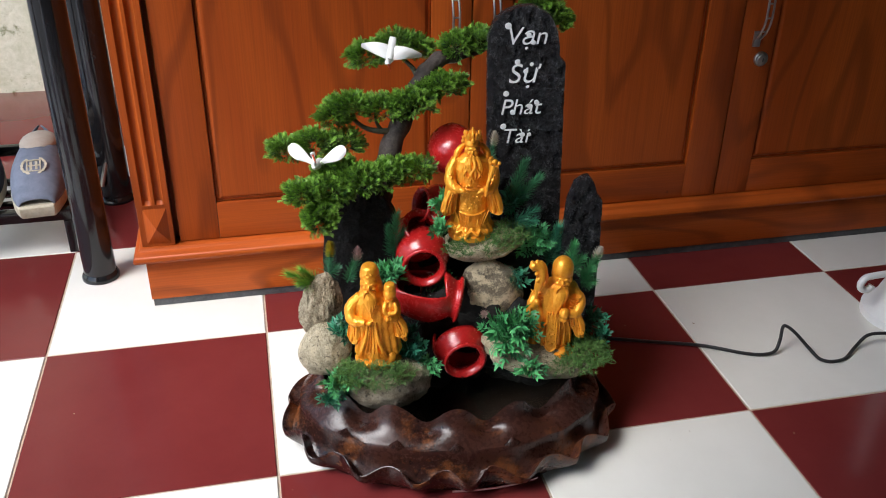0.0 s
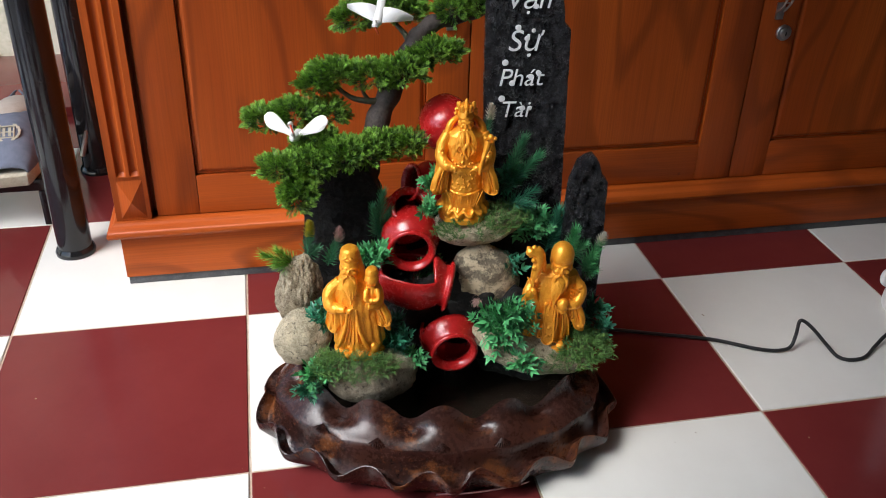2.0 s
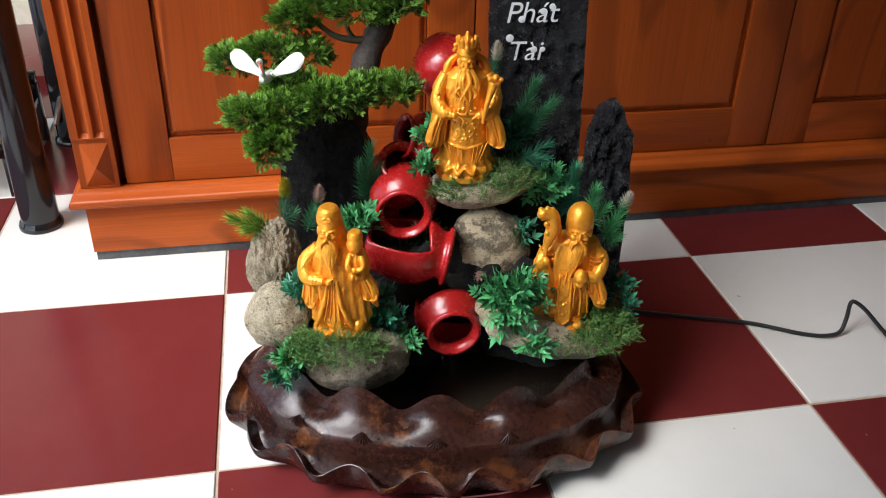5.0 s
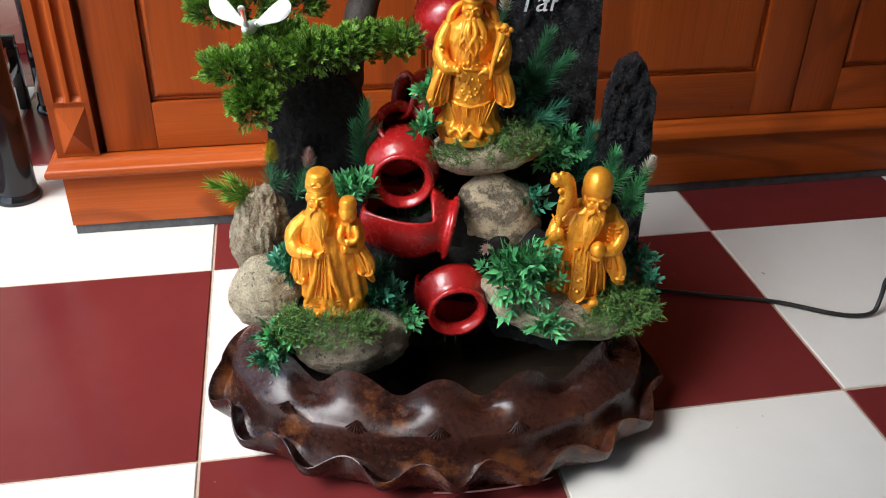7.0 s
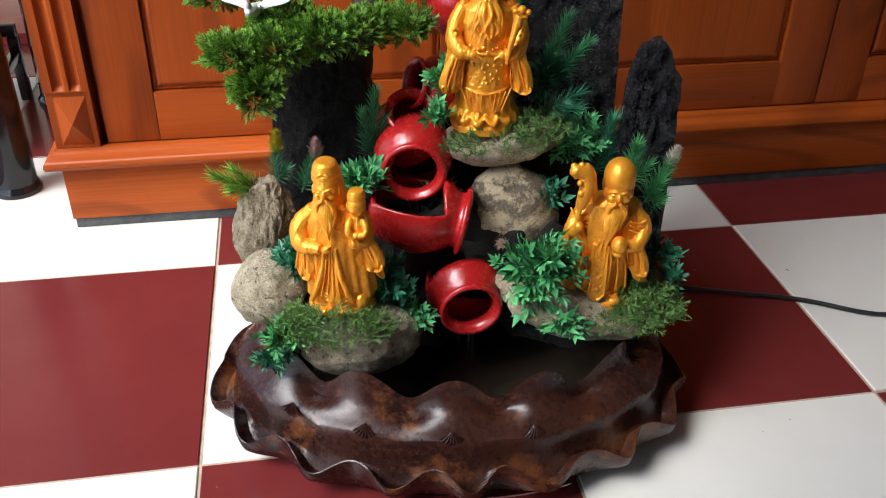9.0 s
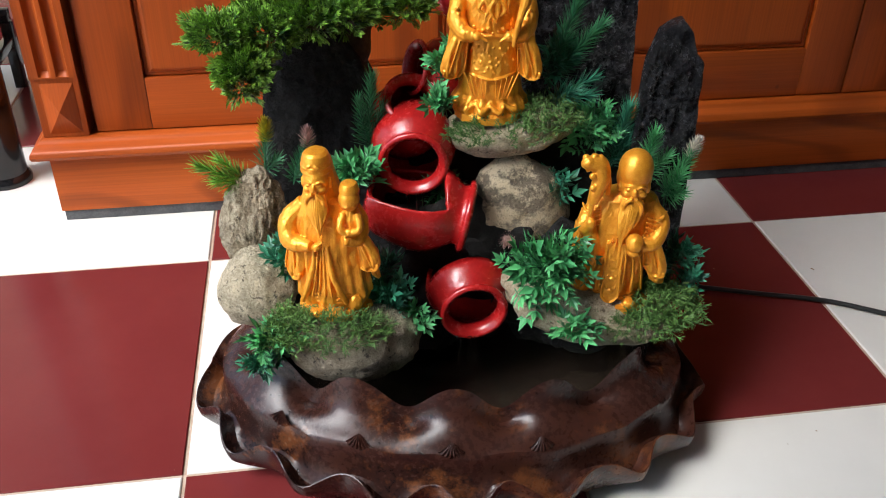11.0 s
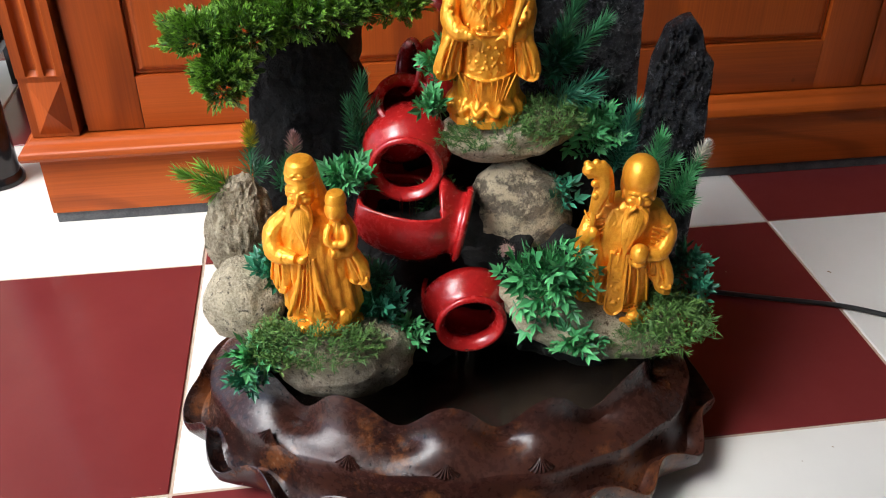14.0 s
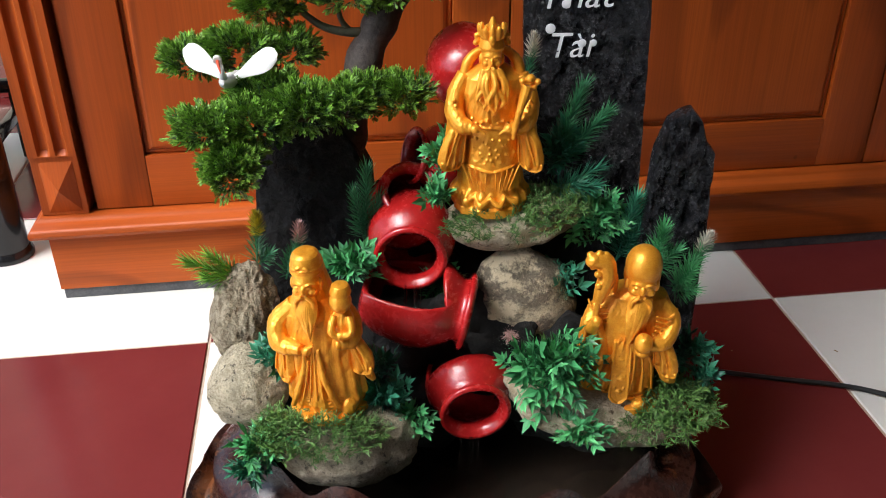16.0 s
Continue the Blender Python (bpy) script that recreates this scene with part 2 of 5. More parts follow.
def loft(bm, rings, cap=True):
    """Skin closed rings of points, each a list of vectors of one length."""
    vs = [[bm.verts.new(p) for p in ring] for ring in rings]
    n = len(vs[0])
    for a, b in zip(vs, vs[1:]):
        for i in range(n):
            bm.faces.new((a[i], a[(i + 1) % n], b[(i + 1) % n], b[i]))
    if cap:
        bm.faces.new(list(reversed(vs[0])))
        bm.faces.new(vs[-1])
    return vs


def ring(c, rx, ry, n=24, fold=0.0, folds=0, phase=0.0):
    out = []
    for i in range(n):
        a = 2 * math.pi * i / n
        k = 1 + fold * math.cos(folds * a + phase)
        out.append(Vector((c[0] + rx * k * math.cos(a), c[1] + ry * k * math.sin(a), c[2])))
    return out


def tube(bm, points, radii, n=10):
    pts = [Vector(p) for p in points]
    if isinstance(radii, (int, float)):
        radii = [radii] * len(pts)
    rings, side = [], None
    for i, p in enumerate(pts):
        d = (pts[min(i + 1, len(pts) - 1)] - pts[max(i - 1, 0)]).normalized()
        if side is None:
            side = d.cross(Vector((0, 0, 1)) if abs(d.z) < 0.9 else Vector((1, 0, 0))).normalized()
        side = (side - d * side.dot(d)).normalized()
        up = d.cross(side)
        rings.append([p + radii[i] * (math.cos(2 * math.pi * k / n) * side + math.sin(2 * math.pi * k / n) * up) for k in range(n)])
    loft(bm, rings)


def curve_points(pts, steps=8):
    """A smooth line through the given points (Catmull-Rom)."""
    p = [Vector(q) for q in pts]
    p = [2 * p[0] - p[1]] + p + [2 * p[-1] - p[-2]]
    out = []
    for i in range(1, len(p) - 2):
        for k in range(steps):
            u = k / steps
            out.append(0.5 * (2 * p[i] + (p[i + 1] - p[i - 1]) * u + (2 * p[i - 1] - 5 * p[i] + 4 * p[i + 1] - p[i + 2]) * u * u
                              + (3 * p[i] - p[i - 1] - 3 * p[i + 1] + p[i + 2]) * u ** 3))
    return out + [p[-2]]


def ellipsoid(bm, c, r, turn=(0, 0, 0), sub=3):
    made = bmesh.ops.create_icosphere(bm, subdivisions=sub, radius=1)
    m = pose(*c, *turn) @ Matrix.Diagonal((*r, 1))
    for v in made["verts"]:
        v.co = m @ v.co
    return made["verts"]


def baked(ob):
    """Keep a modified object's final mesh and drop its modifiers."""
    bpy.context.view_layer.update()
    me = bpy.data.meshes.new_from_object(ob.evaluated_get(bpy.context.evaluated_depsgraph_get()))
    old = ob.data
    ob.modifiers.clear()
    me.name = old.name
    ob.data = me
    me.polygons.foreach_set("use_smooth", [True] * len(me.polygons))
    return ob


class Blades:
    """Many small folded leaves gathered into one mesh, with how far each corner is towards the tip."""

    def __init__(self):
        self.v, self.f, self.t = [], [], []

    def blade(self, at, way, length, width, up, fold=0.25, base=0.0, tip=1.0, belly=0.45):
        way = way.normalized()
        side = way.cross(up)
        side = side.normalized() if side.length > 1e-4 else way.orthogonal().normalized()
        nrm = side.cross(way)
        k = len(self.v)
        mid = at + way * length * belly
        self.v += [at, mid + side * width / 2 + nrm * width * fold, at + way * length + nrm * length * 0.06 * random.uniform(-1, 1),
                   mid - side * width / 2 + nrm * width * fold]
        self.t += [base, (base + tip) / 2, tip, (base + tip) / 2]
        self.f += [(k, k + 1, k + 2), (k, k + 2, k + 3)]

    def stem(self, a, b, r, t0=0.0, t1=0.0):
        d = (b - a).normalized()
        s = d.orthogonal().normalized()
        u = d.cross(s)
        k = len(self.v)
        for p, q, t in ((a, r, t0), (b, r * 0.7, t1)):
            for i in range(3):
                w = 2 * math.pi * i / 3
                self.v.append(p + q * (math.cos(w) * s + math.sin(w) * u))
                self.t.append(t)
        for i in range(3):
            j = (i + 1) % 3
            self.f.append((k + i, k + j, k + 3 + j, k + 3 + i))

    def mesh(self, name, material, parent=None, label=""):
        me = bpy.data.meshes.new(name)
        me.from_pydata([tuple(p) for p in self.v], [], self.f)
        me.attributes.new("tip", "FLOAT", "POINT").data.foreach_set("value", self.t)
        me.materials.append(material)
        ob = new(name, me)
        if parent:
            ob.parent = parent
        if label:
            tagged(ob, label)
        return ob


def rand_dir(bias=(0, 0, 0)):
    while True:
        v = Vector((random.uniform(-1, 1), random.uniform(-1, 1), random.uniform(-1, 1)))
        if 0.05 < v.length < 1:
            return (v.normalized() + Vector(bias)).normalized()


def stone(name, loc, r, material, label, turn=(0, 0, 0), rough=0.12, scale=1.6, seed=0.0, flat=0.0, sub=5, ridge=0.0, wedge=0.0):
    """A river stone or rock: an ellipsoid worn by noise at two scales; ridge: upright grooves; wedge: narrower towards one end."""
    bm = bmesh.new()
    bmesh.ops.create_icosphere(bm, subdivisions=sub, radius=1)
    off = Vector((seed * 3.1, seed * 1.7, seed * 2.3))
    for v in bm.verts:
        d = v.co.normalized()
        k = 1 + rough * noise.noise(d * scale + off) + rough * 0.35 * noise.noise(d * scale * 3.2 + off) + rough * 0.12 * noise.noise(d * scale * 11 + off)
        if ridge:
            k -= ridge * abs(noise.noise((d.x * 7 + 0.8 * noise.noise(d * 3 + off), d.y * 7, d.z * 1.8 + seed))) + 0.3 * ridge * abs(noise.noise((d.x * 17, d.y * 17, d.z * 6)))
        v.co = d * k
        v.co.z *= 1 - wedge * v.co.x
        if flat and v.co.z > 1 - flat:
            v.co.z = 1 - flat + (v.co.z - 1 + flat) * 0.25
    m = pose(0, 0, 0, *turn) @ Matrix.Diagonal((*r, 1))
    bm.transform(m)
    ob = link_mesh(name, bm, material)
    ob.matrix_basis = pose(*loc)
    return tagged(ob, label, "rock")


# ---- setting ----
TILE = 0.3
X0, X1, Y0, Y1, TOP = -1.05, 3.6, -3.6, 1.4, 2.7

bm = bmesh.new()
box(bm, X0 - 0.12, X1 + 0.12, Y0 - 0.12, Y1 + 0.12, -0.10, -0.0016)
floor = tagged(link_mesh("floor", bm, M_GROUT, False), "red and white glazed checkerboard tile floor with sandy grout", "floor", kind="structure")

bm = bmesh.new()
box(bm, -40, 40, -40, 40, -0.3, -0.10)
tagged(link_mesh("ground", bm, M_GROUND, False), "grey concrete yard ground outside", "ground", kind="structure")


def wall(name, x0, x1, y0, y1, z0, z1, material, label):
    b = bmesh.new()
    box(b, x0, x1, y0, y1, z0, z1)
    return tagged(link_mesh(name, b, material, False), label, "wall", kind="structure")


wall("wall_north", X0 - 0.12, X1 + 0.12, Y1, Y1 + 0.12, 0, TOP, M_PLASTER, "rough pale plaster wall stained with moss")
wall("wall_south", X0 - 0.12, X1 + 0.12, Y0 - 0.12, Y0, 0, TOP, M_WALL, "plain dull beige plaster wall")
wall("wall_east", X1, X1 + 0.12, Y0, Y1, 0, TOP, M_WALL, "plain dull beige plaster wall")
bm = bmesh.new()
box(bm, X0 - 0.12, X0, Y0, -1.35, 0, TOP)
box(bm, X0 - 0.12, X0, -1.35, Y1, 2.6, TOP)
box(bm, X0 - 0.12, X0, 0.40, 0.52, 0, 2.6)
tagged(link_mesh("wall_west", bm, M_WALL, False), "plain dull beige wall with a wide open doorway", "wall", kind="structure")
bm = bmesh.new()
box(bm, X0 - 0.12, X1 + 0.12, Y0 - 0.12, Y1 + 0.12, TOP, TOP + 0.1)
tagged(link_mesh("ceiling", bm, M_CEIL, False), "plain dim ceiling", "ceiling", kind="structure")


bm = bmesh.new()
box(bm, X0, -0.19, 1.06, Y1, 0.0004, 0.020, 0.002)
tagged(link_mesh("threshold", bm, M_RED_TILE), "dark red glazed threshold along the wall", "threshold", kind="structure")


# ---- cabinet ----
cabinet = thing("cabinet", (-0.17, 0.414, 0), "orange-red varnished wooden cabinet with panelled doors", "cabinet")
CW, CD, CH = 2.0, 0.45, 0.86      # width, depth, height; local y 0 is the door face


def cpart(name, material, label, *boxes, smooth=True):
    b = bmesh.new()
    for bx in boxes:
        box(b, *bx)
    return part(name, b, material, cabinet, label, smooth)


cpart("carcass", M_WOOD_V, "", (0.006, CW - 0.006, 0.02, CD, 0.085, CH - 0.02))
cpart("plinth", M_WOOD_H, "", (0.006, CW, -0.014, CD, 0.013, 0.077, 0.0015))
cpart("base_strip", M_RUBBER, "dark grey strip under the plinth", (0.008, CW - 0.01, -0.011, CD - 0.01, 0.0, 0.0126, 0.001))
# stepped moulding on top of the plinth
bm = bmesh.new()
prof = [(0.0, 0.0772), (-0.016, 0.0772), (-0.024, 0.080), (-0.026, 0.084), (-0.025, 0.088), (-0.021, 0.091), (-0.015, 0.093), (-0.012, 0.096), (-0.006, 0.0985), (0.02, 0.0985)]
left = [Vector((0.006 + y * 0.6, y, z)) for y, z in prof]
right = [Vector((CW - 0.006, y, z)) for y, z in prof]
a = [bm.verts.new(p) for p in left]
b_ = [bm.verts.new(p) for p in right]
c_ = [bm.verts.new(Vector((p.x, CD, p.z))) for p in left]
for i in range(len(prof) - 1):
    bm.faces.new((a[i], b_[i], b_[i + 1], a[i + 1]))
    bm.faces.new((c_[i], a[i], a[i + 1], c_[i + 1]))
part("plinth_moulding", bm, M_WOOD_H, cabinet)
cpart("top_board", M_WOOD_H, "", (-0.012, CW + 0.012, -0.02, CD, CH - 0.02, CH + 0.004, 0.004))

# fluted corner pilaster with a pyramid block at its foot
bm = bmesh.new()
n = 54
zs = (0.1645, 0.166, 0.171, 0.5, CH - 0.03)
cols = []
for i in range(n + 1):
    u = i / n
    dip = 0.0
    for c0 in (0.34, 0.70):
        d = abs(u - c0) / 0.125
        if d < 1:
            dip = max(dip, 0.006 * math.sqrt(1 - d * d))
    cols.append((0.004 + u * 0.047, dip))
grid = [[bm.verts.new((x, -0.008 + (dip if 1 < k else 0.0), z)) for x, dip in cols] for k, z in enumerate(zs)]
for r0, r1 in zip(grid, grid[1:]):
    for i in range(n):
        bm.faces.new((r0[i], r0[i + 1], r1[i + 1], r1[i]))
for i in (0, n):
    back = [bm.verts.new((cols[i][0], 0.03, z)) for z in (zs[0], zs[-1])]
    bm.faces.new([g[i] for g in grid] + back[::-1])
part("pilaster", bm, M_WOOD_V, cabinet)
bm = bmesh.new()
box(bm, 0.004, 0.051, -0.006, 0.03, 0.0988, 0.1643, 0.001)
q = [bm.verts.new(p) for p in ((0.012, -0.0064, 0.103), (0.045, -0.0064, 0.103), (0.045, -0.0064, 0.159), (0.012, -0.0064, 0.159))]
top = bm.verts.new((0.0285, -0.017, 0.131))
for i in range(4):
    bm.faces.new((q[i], q[(i + 1) % 4], top))
part("pyramid_block", bm, M_WOOD_V, cabinet, smooth=False)


def cabinet_door(x0, x1, z0, z1, handle_x, lock):
    """Framed door: stiles and rails, a raised panel in a groove, a bow handle and a cam lock."""
    door = new("door")
    door.parent = cabinet
    door.empty_display_size = 0.02
    s = 0.057
    for i0 in (x0, x1 - s):
        b = bmesh.new()
        box(b, i0, i0 + s, 0, 0.019, z0, z1, 0.0012)
        part("stile", b, M_WOOD_V, door)
    for j0 in (z0, z1 - s):
        b = bmesh.new()
        box(b, x0 + s + 0.0004, x1 - s - 0.0004, 0.0003, 0.019, j0, j0 + s, 0.0006)
        part("rail", b, M_WOOD_H, door)
    # panel: groove, ovolo and flat field
    b = bmesh.new()
    loops = []
    for inset, depth in ((-0.002, 0.015), (0.0, 0.0075), (0.0018, 0.0055), (0.0045, 0.0058), (0.0065, 0.0035), (0.0095, 0.0018), (0.012, 0.0015)):
        i0, i1, j0, j1 = x0 + s + inset, x1 - s - inset, z0 + s + inset, z1 - s - inset
        loops.append([b.verts.new((x, depth, z)) for x, z in ((i0, j0), (i1, j0), (i1, j1), (i0, j1))])
    for l0, l1 in zip(loops, loops[1:]):
        for i in range(4):
            b.faces.new((l0[i], l0[(i + 1) % 4], l1[(i + 1) % 4], l1[i]))
    b.faces.new(loops[-1])
    part("panel", b, M_WOOD_V2, door, smooth=False)
    if handle_x is not None:
        b = bmesh.new()
        hz = 0.36
        for zz in (hz, hz + 0.096):
            box(b, handle_x - 0.006, handle_x + 0.006, -0.004, 0, zz - 0.012, zz + 0.012, 0.001)
        pts = curve_points([(handle_x, -0.004, hz), (handle_x, -0.016, hz + 0.012), (handle_x, -0.024, hz + 0.03), (handle_x, -0.025, hz + 0.048),
                            (handle_x, -0.024, hz + 0.066), (handle_x, -0.016, hz + 0.084), (handle_x, -0.004, hz + 0.096)], 5)
        for dx in (-0.0045, 0.0045):
            tube(b, [p + Vector((dx, 0, 0)) for p in pts], 0.0017, 8)
        for k in (6, 12, 18, 24):
            tube(b, [pts[k] + Vector((-0.0045, 0, 0)), pts[k] + Vector((0.0045, 0, 0))], 0.0013, 6)
        part("handle", b, M_STEEL, door, "worn steel bow handle")
    if lock:
        b = bmesh.new()
        cx, cz = lock
        rings = [[Vector((cx + r * math.cos(2 * math.pi * k / 28), y, cz + r * math.sin(2 * math.pi * k / 28))) for k in range(28)]
                 for r, y in ((0.0115, 0.0), (0.0115, -0.003), (0.0105, -0.0045), (0.0078, -0.005), (0.0072, -0.0075), (0.006, -0.0082))]
        loft(b, rings)
        lk = part("lock", b, M_STEEL, door, "round steel cam lock")
        b = bmesh.new()
        box(b, cx - 0.0008, cx + 0.0008, -0.0088, -0.0080, cz - 0.003, cz + 0.003)
        part("keyhole", b, M_DARK, door, smooth=False)


Z0, Z1 = 0.1, CH - 0.03
cabinet_door(0.0580, 0.4915, Z0, Z1, 0.464, None)
cabinet_door(0.4935, 0.9125, Z0, Z1, 0.522, None)
cabinet_door(0.9145, 1.338, Z0, Z1, 0.940, (0.953, 0.328))
cabinet_door(1.340, 1.767, Z0, Z1, None, None)
cpart("end_post", M_WOOD_V, "", (1.769, CW - 0.004, 0, 0.019, Z0, Z1, 0.001))

# ---- black posts ----
def post(loc, r, height, label):
    t = thing("metal_post", loc, label, "post", "black posts by the shoe rack")
    b = bmesh.new()
    rings = []
    for z, k in ((0.004, 1.0), (0.15, 1.0), (0.32, 1.01), (0.5, 1.0), (height, 1.0)):
        rings.append(ring((0, 0, z), r * k, r * k, 28))
    loft(b, rings)
    part("tube", b, M_POLE, t)
    b = bmesh.new()
    loft(b, [ring((0, 0, z), r * k, r * k, 28) for z, k in ((0, 1.16), (0.004, 1.18), (0.008, 1.12), (0.012, 1.02))])
    part("foot_collar", b, M_POLE, t, "chipped collar at the foot")
    return t


post((-0.250, 0.510, 0), 0.0245, 1.9, "tall black painted metal post with chipped foot")
post((-0.252, 0.80, 0), 0.027, 1.9, "tall black painted metal post beside the cabinet")

# ---- fountain ----
BC, BROT = Vector((0.2130, 0.045, 0)), radians(-8.4)
# the whole fountain turned and set on the floor in one piece
PIVOT = Vector((0.215, 0.05, 0.15))
SETTLE = Matrix.Translation(PIVOT + Vector((-0.0046, 0.0268, -0.0146))) @ Matrix.Rotation(radians(-1.4), 4, "Z") @ Matrix.Translation(-PIVOT)
before_fountain = set(bpy.data.objects)   # all built from here to the cable


basin = thing("fountain_basin", (BC.x, BC.y, 0), "brown glazed ceramic fountain basin with frilled double rim", "basin", turn=math.degrees(BROT))
bm = bmesh.new()
N = 288


def by_length(a_, b_, n_):
    """For n_ even steps of the angle, the share of an ellipse's outline passed, counted from its front (-90 degrees)."""
    pts = [(a_ * math.cos(2 * math.pi * k / n_ - math.pi / 2), b_ * math.sin(2 * math.pi * k / n_ - math.pi / 2)) for k in range(n_ + 1)]
    steps = [math.dist(p, q) for p, q in zip(pts, pts[1:])]
    total, run, out = sum(steps), 0.0, []
    for st in steps:
        out.append(run / total)
        run += st
    return out


# (outward share between inner and outer outline, height, inner wave share, outer wave share)
LOW = 0.0175      # the bowl stands this much lower than its rims were drawn
POOL = [(-0.62, 0.036, 0, 0), (-0.40, 0.037, 0, 0), (-0.24, 0.046, 0.1, 0), (-0.15, 0.064, 0.4, 0), (-0.085, 0.084, 0.8, 0), (-0.048, 0.0985, 1, 0), (-0.030, 0.1045, 1, 0)]
PROFILE = [(-0.030, 0.1045, 1, 0), (-0.014, 0.1076, 1, 0), (0.000, 0.1080, 1, 0), (0.014, 0.1052, 1, 0), (0.028, 0.0995, 0.98, 0), (0.060, 0.0945, 0.86, 0), (0.13, 0.0915, 0.58, 0),
           (0.25, 0.0895, 0.32, 0), (0.39, 0.0865, 0.18, 0), (0.49, 0.0825, 0.08, 0), (0.56, 0.0795, 0.03, 0.05), (0.595, 0.0785, 0, 0.1), (0.614, 0.0755, 0, 0.1),
           (0.620, 0.0660, 0, 0.12), (0.640, 0.0570, 0, 0.2), (0.70, 0.0490, 0, 0.4), (0.78, 0.0455, 0, 0.7), (0.88, 0.0470, 0, 0.9), (0.960, 0.0525, 0, 1),
           (0.990, 0.0546, 0, 1), (1.006, 0.0540, 0, 1), (1.012, 0.0510, 0, 1), (0.985, 0.0445, 0, 0.95), (0.90, 0.037, 0, 0.6), (0.78, 0.030, 0, 0.3),
           (0.62, 0.018, 0, 0), (0.52, 0.007, 0, 0), (0.50, 0.0, 0, 0)]
IA, IB, OA, OB = 0.152, 0.088, 0.200, 0.132
arc_in, arc_out = by_length(IA, IB, N), by_length(OA, OB, N)


def bowl_row(s, z, wi, wo):
    """One closed row of the bowl at an outward share, with the waves of the inner and the outer rim."""
    row = []
    for k in range(N):
        a = 2 * math.pi * k / N - math.pi / 2
        ui, uo = 2 * math.pi * arc_in[k], 2 * math.pi * arc_out[k]
        n1 = noise.noise((math.cos(a) * 2, math.sin(a) * 2, 3))
        n2 = noise.noise((math.cos(a) * 2, math.sin(a) * 2, 7))
        w_in = (math.cos(11 * ui + 0.5 * n1) - 0.08 * math.cos(22 * ui)) * (1 + 0.25 * n1)
        w_out = (math.cos(17 * uo + 1.5 + 0.9 * n2) + 0.15 * math.cos(34 * uo)) * (1 + 0.4 * n2)
        rx = IA + (OA - IA) * s
        ry = IB + (OB - IB) * s
        push = -0.0055 * wo * math.cos(17 * uo + 1.9 + 0.9 * n2) + 0.002 * wi * math.cos(11 * ui + 0.5 * n1)
        wob = 0.0012 * noise.noise((math.cos(a) * 5, math.sin(a) * 5, s * 4))
        low = 0 if z < 0.001 else LOW * min(1, z / 0.03)
        row.append(Vector(((rx + push) * math.cos(a), (ry + push) * math.sin(a), z - low + 0.0112 * wi * w_in + (0.0070 * w_out + 0.0030) * wo + wob)))
    return row


loft(bm, [bowl_row(*level) for level in PROFILE], cap=False)
part("bowl", bm, M_GLAZE, basin)
# inside of the bowl, a part of its own for the painted-in shade
bm = bmesh.new()
inside = [bowl_row(*level) for level in POOL]
loft(bm, inside, cap=False)
bm.faces.new([bm.verts.new(p) for p in inside[0]])
part("pool", bm, M_POOL, basin, "inside of the bowl, its shade put into a near-black glaze colour")
# shell stamps on the sloping band
for ang in (-134, -112, -90.5, -70):
    a = radians(ang)
    b = bmesh.new()
    rx, ry = IA + (OA - IA) * 0.545, IB + (OB - IB) * 0.545
    o = Vector((rx * math.cos(a), ry * math.sin(a), 0.0835 - LOW))
    t_ = Vector((-rx * math.sin(a), ry * math.cos(a), 0)).normalized()
    nrm = Vector((t_.y, -t_.x, 0))
    if nrm.dot(o) < 0:
        nrm = -nrm
    down = (nrm * 0.42 - Vector((0, 0, 0.90))).normalized()
    out = t_.cross(down)
    if out.z < 0:
        out = -out
    fan = []
    for q_ in range(6):
        rr_ = 0.0008 + 0.0022 * q_
        line_ = []
        for i in range(43):
            f = radians(-52 + 104 * i / 42)
            d = (down * math.cos(f) + t_ * math.sin(f))
            h_ = (0.0004 + 0.0015 * abs(math.cos(math.pi * 7 * i / 42))) * min(1, q_ / 2) * (1 if q_ < 5 else 0.1)
            line_.append(b.verts.new(o - down * 0.005 + d * rr_ * (1 + 0.06 * abs(math.cos(math.pi * 7 * i / 42))) + out * (h_ - 0.0002)))
        fan.append(line_)
    for l0, l1 in zip(fan, fan[1:]):
        for i in range(42):
            b.faces.new((l0[i], l0[i + 1], l1[i + 1], l1[i]))
    part("shell_relief", b, M_GLAZE, basin)
b = bmesh.new()
arc = [radians(-92 + 2.2 * i) for i in range(15)]
lo_, hi_ = [], []
for a in arc:
    rx, ry = (IA + (OA - IA) * 0.72), (IB + (OB - IB) * 0.72)
    lo_.append(b.verts.new((rx * math.cos(a), ry * math.sin(a) - 0.004, 0.0095)))
    hi_.append(b.verts.new((rx * math.cos(a) * 1.03, ry * math.sin(a) * 1.06 - 0.004, 0.0195)))
for i in range(14):
    b.faces.new((lo_[i], lo_[i + 1], hi_[i + 1], hi_[i]))
part("paper_label", b, M_LABEL, basin, "pink paper label under the rim")

bm = bmesh.new()
k_ = 0.93
loft(bm, [[Vector((IA * k_ * math.cos(2 * math.pi * k / 96), IB * k_ * math.sin(2 * math.pi * k / 96), z)) for k in range(96)] for z in (0.058 - LOW, 0.078 - LOW)])
water = link_mesh("water", bm, M_WATER, False)
water.matrix_basis = pose(BC.x, BC.y, 0, 0, 0, math.degrees(BROT))
water.visible_shadow = False
tagged(water, "clear still water in the brown basin", "water")

